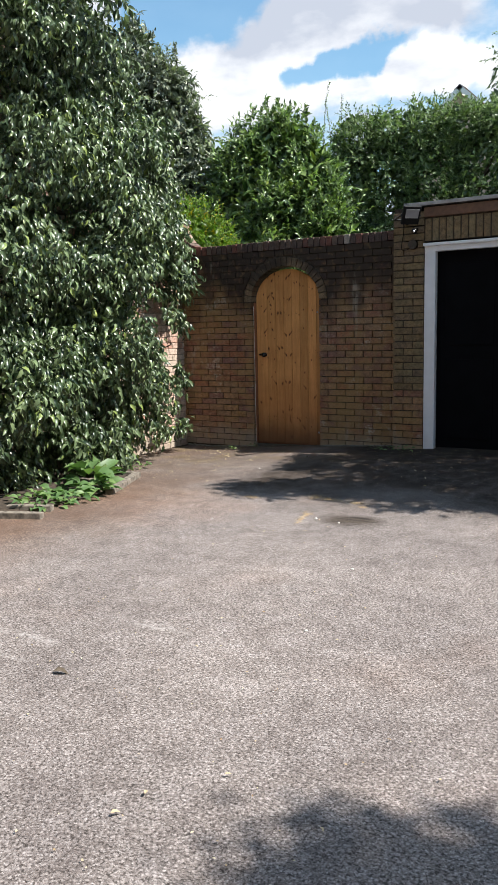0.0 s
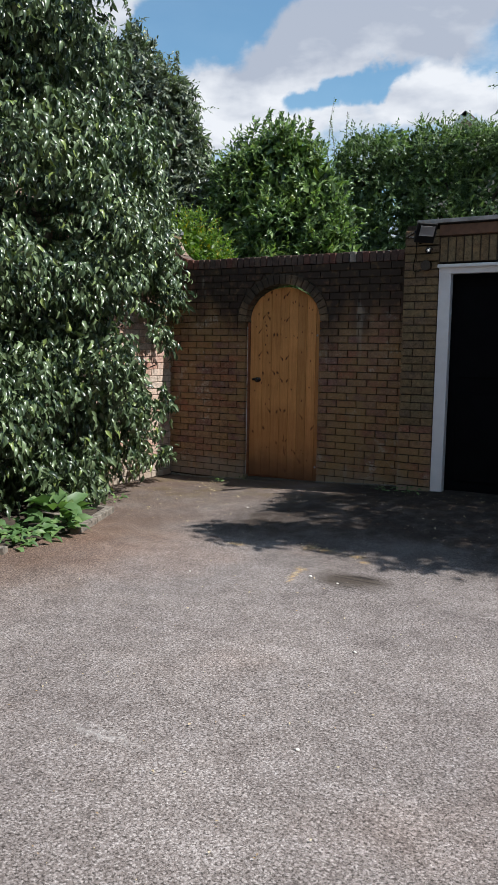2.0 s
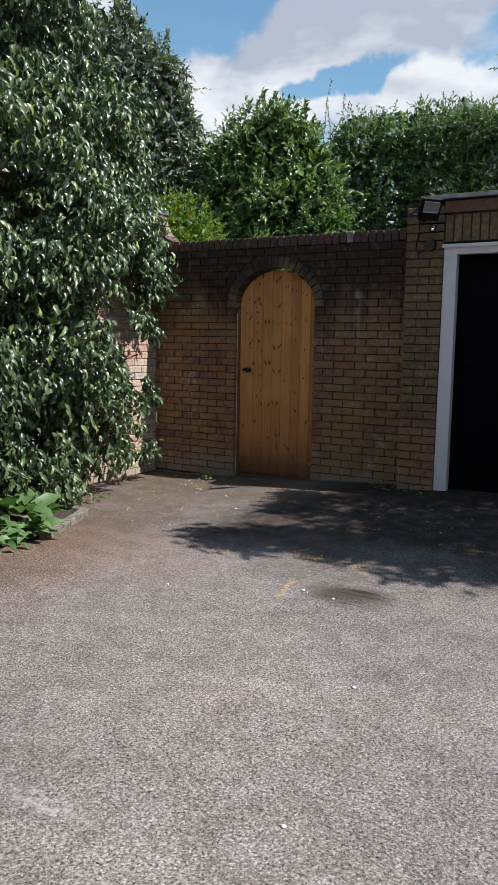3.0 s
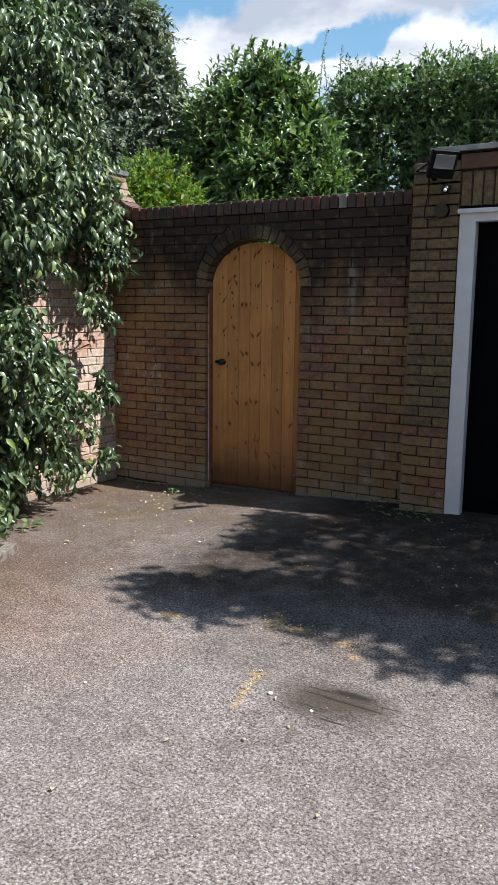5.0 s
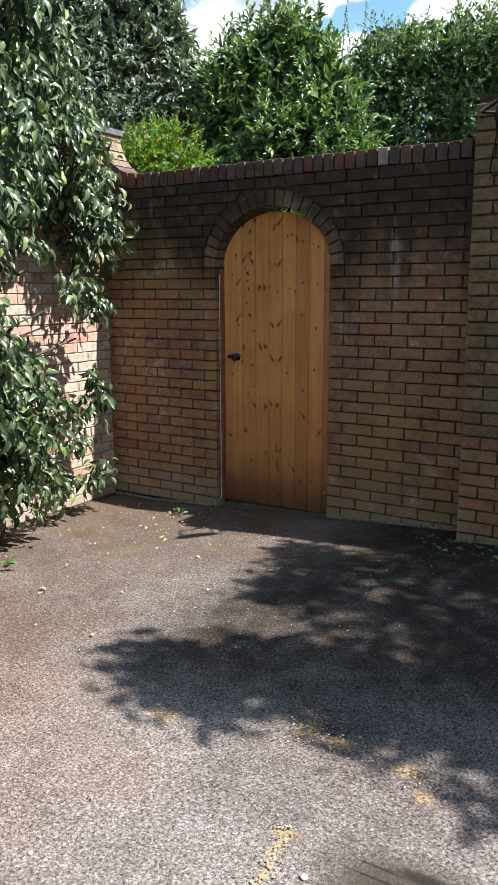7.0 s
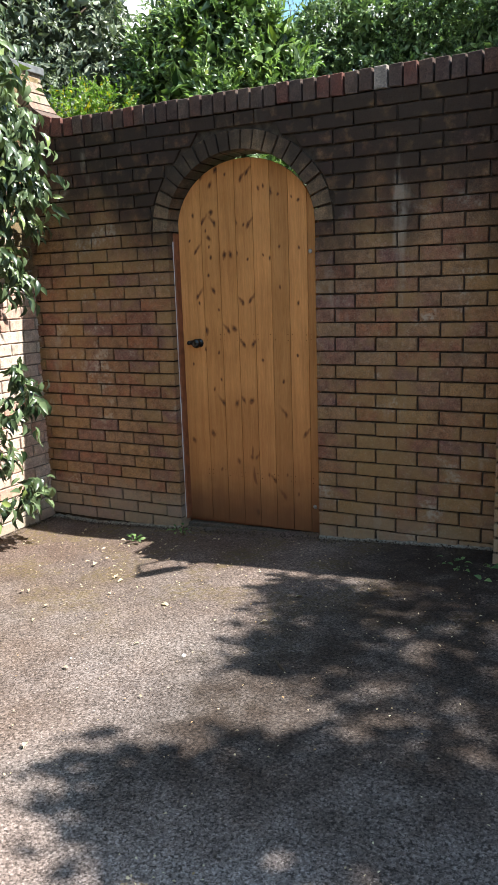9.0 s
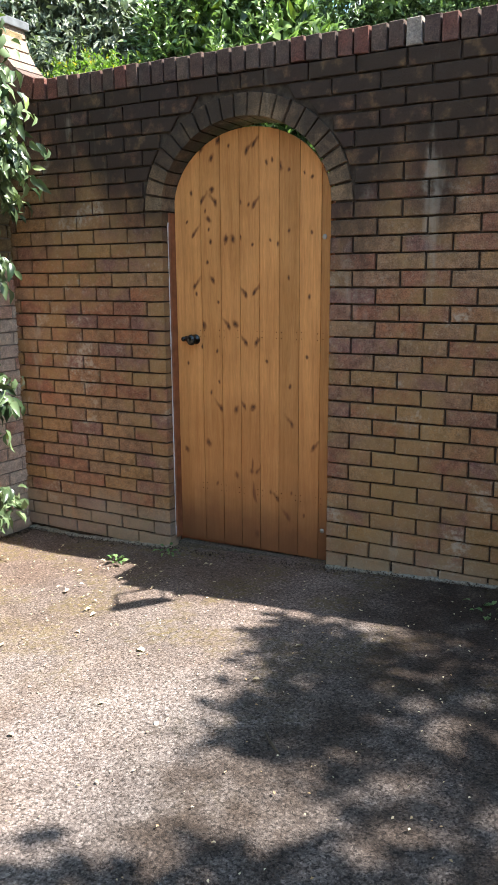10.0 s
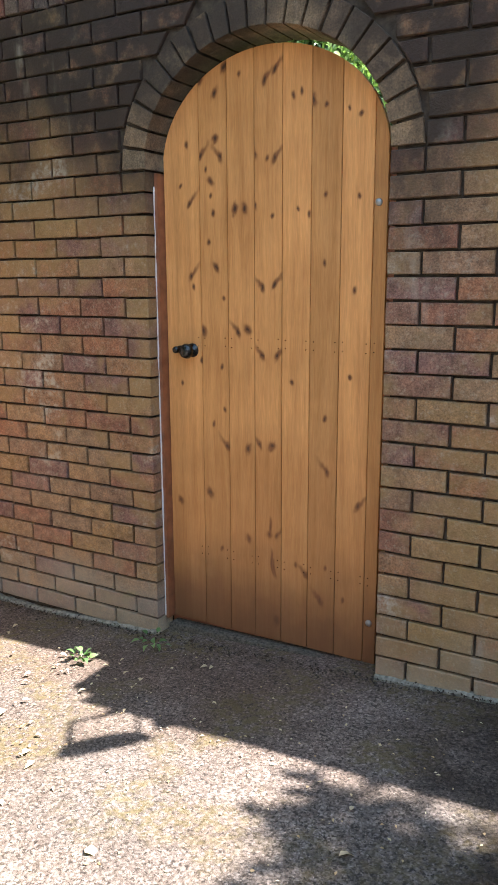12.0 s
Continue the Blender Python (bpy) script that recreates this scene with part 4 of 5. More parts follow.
def gate_frame():
    """The stained post that the gate shuts against, with a bead of white sealant."""
    f = tagged(empty("gate_frame", (JAMB_L, DOOR_Y, 0.05)), "reddish stained timber gate post with white sealant bead", "gate frame", kind="structure")
    bm = box(bmesh.new(), (JAMB_L + 0.002, DOOR_Y - 0.040, 0.05), (-4.5565, DOOR_Y + 0.06, SPRING - 0.008), 0.002)
    under(f, part("post", bm, M_FRAME))
    bm = bmesh.new()
    rnd = random.Random(3)
    pts = [(JAMB_L + 0.0015 + rnd.uniform(-0.001, 0.001), DOOR_Y - 0.041, 0.06 + 1.68 * i / 40) for i in range(41)]
    tube(bm, pts, [0.0035 * rnd.uniform(0.4, 1.2) for _ in pts], 6)
    under(f, part("sealant", bm, M_SEAL, None, "uneven white sealant bead"))
    bm = box(bmesh.new(), (JAMB_L + 0.01, GATE_Y + 0.06, -0.02), (JAMB_R - 0.01, GATE_Y + 0.2, 0.038), 0.006)
    for v in bm.verts:
        v.co.z += 0.35 * (ground_height(v.co.x, 8.4)) - 0.012
    # unseen timbers, added behind the gate to stop light through its gaps
    under(f, box_part("light_stop_edge", (-3.690, DOOR_Y + 0.026, 0.03), (JAMB_R + 0.03, DOOR_Y + 0.075, SPRING + 0.04), M_FRAME, None, "unseen timber added behind the gate's edge to stop light"))
    under(f, box_part("light_stop_foot", (JAMB_L - 0.01, DOOR_Y + 0.026, 0.0), (JAMB_R + 0.01, DOOR_Y + 0.06, 0.11), M_FRAME, None, "unseen timber added behind the gate's foot to stop light"))
    under(f, box_part("light_stop_post", (JAMB_L - 0.03, DOOR_Y + 0.062, 0.03), (JAMB_L + 0.05, DOOR_Y + 0.10, SPRING), M_FRAME, None, "unseen timber added behind the closing edge to stop light"))
    s = tagged(part("sill", bm, M_SILL), "rough concrete threshold under the gate", "threshold", kind="structure")


gate()
gate_frame()


def floodlight():
    """Black halogen floodlight on a U bracket, turned towards the yard, with its sensor and box below."""
    at = Vector((-2.370, 7.952, 2.578))
    f = tagged(empty("floodlight", (-2.50, PIER_Y, 2.45)), "black floodlight on a bracket fixed to the brick pier", "floodlight")
    n = Vector((0.74, -0.67, -0.45)).normalized()
    side = n.cross(Vector((0, 0, 1))).normalized()
    up = side.cross(n)
    m = Matrix((side, up, n)).transposed().to_4x4()
    m.translation = at

    def put(name, bm, material, label=""):
        bm.transform(m)
        ob = part(name, bm, material, None, label)
        under(f, ob)
    bm = bmesh.new()
    prof = [(-0.055, 0.055, 0.04), (-0.03, 0.088, 0.075), (0.0, 0.098, 0.092), (0.020, 0.098, 0.092)]
    rings = [[bm.verts.new((sx * w, sy * h, d)) for sx, sy in ((-1, -1), (1, -1), (1, 1), (-1, 1))] for d, w, h in prof]
    for p, q in zip(rings, rings[1:]):
        for s in range(4):
            bm.faces.new((p[s], p[(s + 1) % 4], q[(s + 1) % 4], q[s]))
    bm.faces.new(list(reversed(rings[0])))
    bm.faces.new(rings[-1])
    bmesh.ops.bevel(bm, geom=list(bm.edges), offset=0.005, segments=1, affect="EDGES")
    put("housing", bm, M_LAMP, "black cast housing")
    bm = bmesh.new()
    rim = [bm.verts.new((sx * 0.072, sy * 0.045 + 0.02, 0.026)) for sx, sy in ((-1, -1), (1, -1), (1, 1), (-1, 1))]
    mid = [bm.verts.new((-0.015, 0.022, 0.010)), bm.verts.new((0.015, 0.022, 0.010))]
    low = [bm.verts.new((v.co.x, v.co.y, 0.0235)) for v in rim]
    for v in mid:
        v.co.z = 0.0245
    for v in rim:
        v.co.z = 0.0285
    bm.faces.new((rim[0], rim[1], mid[1], mid[0]))
    bm.faces.new((rim[1], rim[2], mid[1]))
    bm.faces.new((rim[2], rim[3], mid[0], mid[1]))
    bm.faces.new((rim[3], rim[0], mid[0]))
    for s in range(4):
        bm.faces.new((rim[s], low[s], low[(s + 1) % 4], rim[(s + 1) % 4]))
    put("reflector", bm, M_LENS, "silver reflector behind the glass")
    # bracket: two arms from the housing's ends back to a foot on the pier
    e1, e2 = at - side * 0.104, at + side * 0.104
    back = Vector((-0.66, 0.72, 0)).normalized() * 0.19
    c1, c2 = e1 + back + Vector((0, 0, -0.02)), e2 + back + Vector((0, 0, -0.02))
    c2.y = min(c2.y, PIER_Y - 0.012)
    bm = bmesh.new()
    tube(bm, [e1, c1, c2, e2], [0.0115] * 4, 6)
    under(f, part("bracket", bm, M_BLACK, None, "black U-shaped bracket"))
    foot = (c1 + c2) / 2
    bm = bmesh.new()
    tube(bm, [foot, (foot.x, PIER_Y - 0.002, foot.z - 0.03)], [0.013, 0.02], 10)
    under(f, part("foot", bm, M_BLACK))
    # movement sensor under the lamp
    bm = bmesh.new()
    bmesh.ops.create_uvsphere(bm, u_segments=16, v_segments=10, radius=0.030, matrix=Matrix.Translation((-2.39, PIER_Y - 0.085, 2.435)))
    tube(bm, [(-2.39, PIER_Y - 0.001, 2.46), (-2.39, PIER_Y - 0.08, 2.44)], [0.016, 0.014], 10)
    under(f, part("sensor", bm, M_BLACK, None, "round black movement sensor", True))
    bm = bmesh.new()
    bmesh.ops.create_uvsphere(bm, u_segments=12, v_segments=8, radius=0.013, matrix=Matrix.Translation((-2.385, PIER_Y - 0.108, 2.43)))
    under(f, part("sensor_lens", bm, M_WHITE, None, "pale sensor lens", True))
    bm = bmesh.new()
    bmesh.ops.create_cone(bm, cap_ends=True, segments=20, radius1=0.052, radius2=0.048, depth=0.045, matrix=Matrix.Translation((-2.425, PIER_Y - 0.0235, 2.305)) @ pose(0, 0, 0, 90))
    under(f, part("junction_box", bm, M_BLACK, None, "round black junction box"))
    bm = bmesh.new()
    pts = []
    for i in range(25):
        t = i / 24
        pts.append((-2.545 + 0.012 * math.sin(t * 6) + (0.1 * max(0, t - 0.8) / 0.2), PIER_Y - 0.010, 2.575 - 0.33 * min(1, t / 0.85) + 0.03 * max(0, t - 0.85) / 0.15))
    tube(bm, pts, [0.004] * 25, 6)
    under(f, part("cable", bm, M_BLACK, None, "thin black cable looped on the brick"))


floodlight()

# ---- plants ----
OVAL_V = np.array([(0, 0, 0), (-0.44, 0.28, 0.13), (0, 0.32, 0.02), (0.44, 0.30, 0.10), (-0.36, 0.64, 0.03), (0, 0.67, -0.09), (0.38, 0.60, 0.08), (0.04, 0.97, -0.30)])
OVAL_F = [(0, 2, 1), (0, 3, 2), (1, 2, 5, 4), (2, 3, 6, 5), (4, 5, 7), (5, 6, 7)]
SLIM_V = np.array([(0, 0, 0), (-0.5, 0.45, 0.10), (0, 0.48, 0), (0.5, 0.45, 0.10), (0, 1.0, -0.10)])
SLIM_F = [(0, 2, 1), (0, 3, 2), (1, 2, 4), (2, 3, 4)]


def leaves(name, at, ahead, up, size, ratio, material, shape="oval"):
    """Many leaves in one mesh: places, directions along the leaf, upper sides, lengths."""
    tv, tf = (OVAL_V, OVAL_F) if shape == "oval" else (SLIM_V, SLIM_F)
    at, ahead, up, size = (np.asarray(a, float) for a in (at, ahead, up, size))
    f = ahead / (np.linalg.norm(ahead, axis=1, keepdims=True) + 1e-9)
    s = np.cross(f, up)
    s /= np.linalg.norm(s, axis=1, keepdims=True) + 1e-9
    u = np.cross(s, f)
    n, k = len(at), len(tv)
    v = at[:, None, :] + size[:, None, None] * (tv[None, :, 0:1] * ratio * s[:, None, :] + tv[None, :, 1:2] * f[:, None, :] + tv[None, :, 2:3] * u[:, None, :])
    me = bpy.data.meshes.new(name)
    me.vertices.add(n * k)
    me.vertices.foreach_set("co", v.reshape(-1).astype(np.float32))
    sizes = [len(q) for q in tf]
    corners = np.concatenate([np.array(q) for q in tf])
    loops = (corners[None, :] + (np.arange(n) * k)[:, None]).reshape(-1)
    me.loops.add(len(loops))
    me.loops.foreach_set("vertex_index", loops.astype(np.int32))
    total = np.tile(np.array(sizes), n)
    me.polygons.add(len(total))
    me.polygons.foreach_set("loop_start", np.concatenate([[0], np.cumsum(total)[:-1]]).astype(np.int32))
    me.update(calc_edges=True)
    me.validate()
    me.materials.append(material)
    return new(name, me)


def unit(rng, n):
    v = rng.normal(size=(n, 3))
    return v / np.linalg.norm(v, axis=1, keepdims=True)


def pear_tree():
    """Espaliered pear: limbs spread over the wall, hanging leaves, a few green pears."""
    rng = np.random.default_rng(11)
    tree = tagged(empty("pear_tree", (-5.40, 5.55, 0)), "leafy espaliered pear tree with small green pears against a brick wall", "tree")
    bm = bmesh.new()
    tube(bm, [(-5.40, 5.55, -0.05), (-5.41, 5.57, 0.5), (-5.38, 5.62, 1.2), (-5.42, 5.6, 2.0), (-5.38, 5.66, 2.8), (-5.36, 5.7, 3.6), (-5.3, 5.72, 4.3)],
         [0.075, 0.06, 0.055, 0.048, 0.038, 0.025, 0.012], 10)
    under(tree, part("trunk", bm, M_BARK, None, "grey-brown trunk", True))
    tips = []
    for z in (0.5, 0.95, 1.35, 1.8, 2.25, 2.7, 3.15, 3.6):
        for way in (1, -1):
            reach = (2.15 if way > 0 else 2.6) * (1.0 if z < 2.9 else 0.8)
            if 1.0 < z < 1.5 and way > 0:
                reach *= 0.78
            pts = [(-5.42 + 0.10 * math.sin(i * 0.9 + z), 5.6 + way * reach * i / 7, z + 0.38 * (i / 7) ** 1.5 + 0.06 * math.sin(i * 1.3 + z * 3)) for i in range(8)]
            bm = bmesh.new()
            tube(bm, pts, [0.030 - 0.0033 * i for i in range(8)], 7)
            under(tree, part("limb", bm, M_BARK, None, "", True))
            tips.append(pts)

    def right_edge(z):
        return float(np.interp(z, [0, 0.15, 0.3, 0.55, 0.95, 1.15, 1.3, 1.5, 1.72, 2.2, 2.6, 3.0, 3.25, 3.6, 4.1, 4.7, 5.0],
                               [6.7, 6.9, 7.4, 7.7, 7.8, 7.4, 7.4, 7.8, 8.05, 8.2, 8.1, 7.9, 7.75, 7.45, 7.0, 6.2, 5.7]))

    # boughs of leaves stand out from the wall in overlapping clumps, with dark hollows under them
    clumps = []
    for row in range(14):
        for col in range(21):
            z = 0.22 + 0.335 * row + rng.uniform(-0.13, 0.13)
            y = 2.5 + 0.285 * (col + 0.5 * (row % 2)) + rng.uniform(-0.13, 0.13)
            if y > right_edge(z) - 0.12 or (0.30 < z < 1.80 and y > 7.0) or (z < 2.0 and y > 7.25) or (2.7 < z < 4.2 and y < 5.2) or (z < 0.3 and y > 6.9):
                continue
            swell = min(1.0, max(0.0, 0.5 + 0.9 * noise.noise((y * 1.7, z * 2.1, 4.0))))
            thick = (0.26 + 0.62 * min(1, max(0, (8.0 - y) / 1.7))) * (1.0 if z > 0.7 else 0.72 + 0.4 * z)
            r = rng.uniform(0.15, 0.27) * (0.8 if y > 7.3 else 1.0)
            clumps.append((max(0.10, thick * (0.12 + 1.05 * swell) * rng.uniform(0.75, 1.15) - 0.08), y, z, r))
    # thin low branches that hang in front of the bare brickwork
    clumps += [(0.20, 7.93, 0.86, 0.08), (0.18, 7.90, 0.98, 0.07), (0.24, 7.80, 0.70, 0.08), (0.22, 7.66, 0.50, 0.08), (0.24, 7.78, 0.32, 0.08), (0.22, 7.92, 0.24, 0.07), (0.20, 7.45, 0.26, 0.09),
               (0.22, 7.86, 1.52, 0.09), (0.26, 7.74, 1.64, 0.10), (0.20, 7.92, 2.45, 0.13), (0.20, 7.80, 2.70, 0.14), (0.18, 7.70, 2.90, 0.14), (0.22, 7.98, 2.20, 0.12), (0.20, 8.0, 1.98, 0.10),
               (0.26, 7.55, 2.75, 0.18), (0.24, 7.70, 2.52, 0.17), (0.30, 7.40, 2.98, 0.18), (0.22, 7.85, 2.32, 0.15), (0.26, 7.45, 3.2, 0.17)]
    weight = np.array([c[3] ** 2 * (1.5 if c[2] < 1.8 and c[1] > 6.2 else 1.0) for c in clumps])
    weight /= weight.sum()
    at, ahead, up, size = [], [], [], []
    sticks = bmesh.new()
    for made in range(12500):
        cx, cy, cz, r = clumps[rng.choice(len(clumps), p=weight)]
        q = unit(rng, 1)[0]
        if made % 3 == 0 and r > 0.13:
            root = np.array((LEFT_X + 0.05 + rng.uniform(0.0, 0.5) * cx, cy + 0.8 * r * q[1], cz + 0.9 * r * q[2]))
        else:
            q[0] = abs(q[0]) * 1.1 - 0.25
            q[2] = q[2] * 0.75 + 0.25
            root = np.array((LEFT_X + 0.05 + cx, cy, cz)) + q * r * rng.uniform(0.5, 1.0)
        root[0] = max(root[0], LEFT_X + 0.06)
        out = np.array((0.35, 0.0, 0.1)) + 0.9 * q + rng.normal(0, 0.3, 3)
        out /= np.linalg.norm(out)
        length = rng.uniform(0.09, 0.24) * min(1.0, r / 0.17)
        pts = []
        p, d = root.copy(), out.copy()
        count = max(3, int(length / 0.032))
        for i in range(count + 1):
            pts.append(tuple(p))
            p = p + d * length / count
            d = d + np.array((0, 0, -0.16))
            d /= np.linalg.norm(d)
            if p[0] < LEFT_X + 0.03:
                p[0] = LEFT_X + 0.03
            turn = rng.uniform(0, 2 * math.pi)
            lean = np.array((math.cos(turn), math.sin(turn), -1.15 + rng.normal(0, 0.5)))
            at.append(p.copy())
            ahead.append(0.4 * d + 0.8 * lean)
            up.append(np.array((0.70, -0.25, 0.5)) + rng.normal(0, 0.6, 3))
            size.append(rng.uniform(0.055, 0.108))
        if made % 16 == 0:
            tube(sticks, [pts[0], pts[len(pts) // 2], pts[-1]], [0.004, 0.003, 0.0015], 4)
    # thin bare shoots that lean on the wall
    for y0, z0, y1, z1 in ((6.7, 0.55, 7.75, 1.12), (6.6, 0.75, 7.55, 0.85), (6.8, 0.35, 7.7, 0.62), (7.0, 1.2, 7.8, 1.55)):
        tube(sticks, [(-5.5, y0, z0), (-5.53, (y0 + y1) / 2, (z0 + z1) / 2 + 0.04), (-5.50, y1, z1)], [0.008, 0.006, 0.003], 5)
    under(tree, tagged(part("twig_mass", sticks, M_TWIG), kind="stuff"))
    crown = leaves("crown", at, ahead, up, size, 0.44, L_PEAR)
    under(tree, crown)
    crown["label"] = "glossy dark green leaves"
    for y, z, x in ((6.45, 1.15, -4.95), (6.85, 1.0, -5.12), (6.6, 0.55, -5.0), (7.05, 2.1, -5.05), (5.9, 1.7, -4.85), (7.5, 2.4, -5.15)):
        bm = bmesh.new()
        prof = [(0.0, 0.004), (0.01, 0.012), (0.03, 0.017), (0.055, 0.028), (0.075, 0.029), (0.09, 0.018), (0.094, 0.003)]
        rings = [[bm.verts.new((x + r * math.cos(t), y + r * math.sin(t), z - d)) for t in (2 * math.pi * s / 12 for s in range(12))] for d, r in prof]
        for p, q in zip(rings, rings[1:]):
            for s in range(12):
                bm.faces.new((p[s], q[s], q[(s + 1) % 12], p[(s + 1) % 12]))
        tube(bm, [(x, y, z), (x - 0.01, y, z + 0.05)], [0.002, 0.002], 5)
        under(tree, part("pear", bm, M_PEAR, None, "green pear", True))


pear_tree()


def cloud_tree(name, label, category, trunk, blobs, count, size, material, seed, shoot=0.0, ratio=0.5, droop=0.0, shape="slim", rough=0.12, spikes=(), leafy=4):
    """A tree or bush: trunk and limbs, and a crown of leafy shoots that stand on many small lobes, with dark hollows between."""
    rng = np.random.default_rng(seed)
    tree = tagged(empty(name, (trunk[0], trunk[1], 0)), label, category)
    bm = bmesh.new()
    base = Vector((trunk[0], trunk[1], -0.1))
    high = max(b[2] for b in blobs)
    tube(bm, [base, base + Vector((0.05, 0.03, high * 0.4)), base + Vector((-0.03, 0.0, high * 0.85))], [trunk[2], trunk[2] * 0.75, trunk[2] * 0.3], 8)
    for bx, by, bz, rx, ry, rz in blobs:
        start = base + Vector((0, 0, max(0.5, min(high * 0.6, bz - 0.8))))
        end = Vector((bx, by, bz))
        tube(bm, [start, start.lerp(end, 0.5) + Vector((0, 0, 0.15)), end], [trunk[2] * 0.5, trunk[2] * 0.3, trunk[2] * 0.12], 6)
    # single shoots that stand out of the outline
    tips = []
    for x, y, z0, z1 in spikes:
        bend = rng.uniform(-0.3, 0.3)
        pts = [(x + bend * t * t, y + 0.04 * math.sin(5 * t), z0 + (z1 - z0) * t) for t in (0.0, 0.25, 0.5, 0.75, 1.0)]
        tube(bm, pts, [0.010, 0.009, 0.007, 0.005, 0.003], 5)
        for t in np.arange(0.05, 1.0, size * 0.28 / (z1 - z0)):
            tips.append((x + bend * t * t, y, z0 + (z1 - z0) * t))
    under(tree, part("trunk", bm, M_BARK, None, "brown trunk and limbs", True))
    lobes = []
    for b in blobs:
        mean = (b[3] + b[4] + b[5]) / 3
        for _ in range(int(10 + 16 * mean)):
            q = unit(rng, 1)[0]
            r = mean * rng.uniform(0.20, 0.36)
            c = np.array(b[:3]) + q * (np.array(b[3:]) - 0.6 * r)
            lobes.append((*c, r, r, r * (1.0 + 0.7 * shoot)))
    core = np.array([(*b[:3], b[3] * 0.80, b[4] * 0.80, b[5] * 0.80) for b in blobs])
    every = np.concatenate([core, np.array(lobes)])
    area = every[:, 3] * every[:, 4] + every[:, 4] * every[:, 5] + every[:, 3] * every[:, 5]
    per = 11
    m = count // per
    bl = every[rng.choice(len(every), size=m * 2, p=area / area.sum())]
    d = unit(rng, len(bl))
    root = bl[:, :3] + d * bl[:, 3:] * rng.uniform(0.78, 1.0, (len(bl), 1))
    # shoots deep inside the big lobes would never be seen
    deep = np.min([np.sum(((root - k[:3]) / (k[3:] * 0.92)) ** 2, axis=1) for k in core], axis=0)
    keep = np.nonzero(deep > 1.0)[0][:m]
    root, d = root[keep], d[keep]
    way = d * 0.8 + rng.normal(size=d.shape) * 0.38 + np.array((0, 0, shoot - droop))
    way /= np.linalg.norm(way, axis=1, keepdims=True)
    span = size * rng.uniform(1.0, 3.4, len(root)) * (1 + rough * 4 * (rng.random(len(root)) < 0.12))
    t = np.tile(np.linspace(0.0, 1.0, per), len(root))
    r_, w_, s_ = np.repeat(root, per, axis=0), np.repeat(way, per, axis=0), np.repeat(span, per)
    at = r_ + w_ * (s_ * t)[:, None] + np.array((0, 0, -droop * 0.35)) * (s_ * t * t)[:, None]
    side = unit(rng, len(at))
    side -= w_ * np.sum(side * w_, axis=1, keepdims=True)
    ahead = w_ * 0.55 + side * 0.9 * (1.15 - t)[:, None] + np.array((0, 0, -0.5 * droop))
    up = w_ * 0.5 + np.array((0.40, -0.15, 0.7)) + rng.normal(size=at.shape) * 0.40
    sz = size * rng.uniform(0.7, 1.25, len(at)) * (1.1 - 0.35 * t)
    # larger leaves inside, so that the crown does not show through everywhere
    m = count // 4
    bl = core[rng.choice(len(core), size=m, p=(core[:, 3] * core[:, 5]) / (core[:, 3] * core[:, 5]).sum())]
    d2 = unit(rng, m) * rng.uniform(0.72, 1.02, (m, 1))
    at = np.concatenate([at, bl[:, :3] + d2 * bl[:, 3:]])
    ahead = np.concatenate([ahead, unit(rng, m)])
    up = np.concatenate([up, unit(rng, m)])
    sz = np.concatenate([sz, np.full(m, size * 2.5)])
    if tips:
        q = np.repeat(np.array(tips), leafy, axis=0)
        at = np.concatenate([at, q])
        ahead = np.concatenate([ahead, unit(rng, len(q)) * 0.7 + np.array((0, 0, 0.5 - droop))])
        up = np.concatenate([up, unit(rng, len(q)) + np.array((0, 0, 0.6))])
        sz = np.concatenate([sz, size * rng.uniform(0.5, 0.95, len(q))])
    under(tree, leaves("crown", at, ahead, up, sz, ratio, material, shape))
    return tree


# tall dark tree, laurel bush, yellow-flowered shrub and high hedge beyond the wall
cloud_tree("dark_tree", "tall dark-leaved tree with drooping twigs beyond the wall", "tree", (-12.8, 16.2, 0.22),
           [(-12.5, 16.3, 4.2, 2.0, 1.9, 2.4), (-12.6, 16.3, 6.2, 1.5, 1.5, 1.5), (-12.45, 16.3, 7.5, 0.95, 1.0, 0.9), (-12.6, 16.3, 8.4, 0.42, 0.5, 0.8), (-11.6, 16.4, 7.3, 0.55, 0.6, 0.65),
            (-11.25, 16.4, 6.3, 0.60, 0.7, 0.75), (-10.75, 16.4, 5.2, 0.65, 0.8, 0.8), (-10.9, 16.4, 3.6, 1.1, 1.1, 1.3), (-14.3, 15.8, 7.3, 1.5, 1.5, 2.0), (-15.2, 15.4, 5.0, 2.0, 2.0, 2.6),
            (-14.3, 15.8, 9.0, 0.8, 0.8, 0.9), (-15.5, 15.2, 8.6, 1.2, 1.2, 1.4), (-13.3, 16.2, 8.2, 0.5, 0.6, 0.7)],
           80000, 0.125, L_DARK, 3, 0.15, 0.40, 0.55, rough=0.30,
           spikes=((-12.65, 16.3, 8.6, 9.7), (-12.45, 16.3, 8.5, 9.3), (-12.2, 16.4, 8.0, 8.8), (-13.25, 16.1, 8.4, 9.3), (-11.75, 16.4, 7.6, 8.5), (-11.4, 16.4, 7.5, 8.4), (-11.1, 16.4, 6.7, 7.6), (-10.65, 16.4, 6.0, 6.8), (-14.1, 15.8, 9.4, 10.2)))
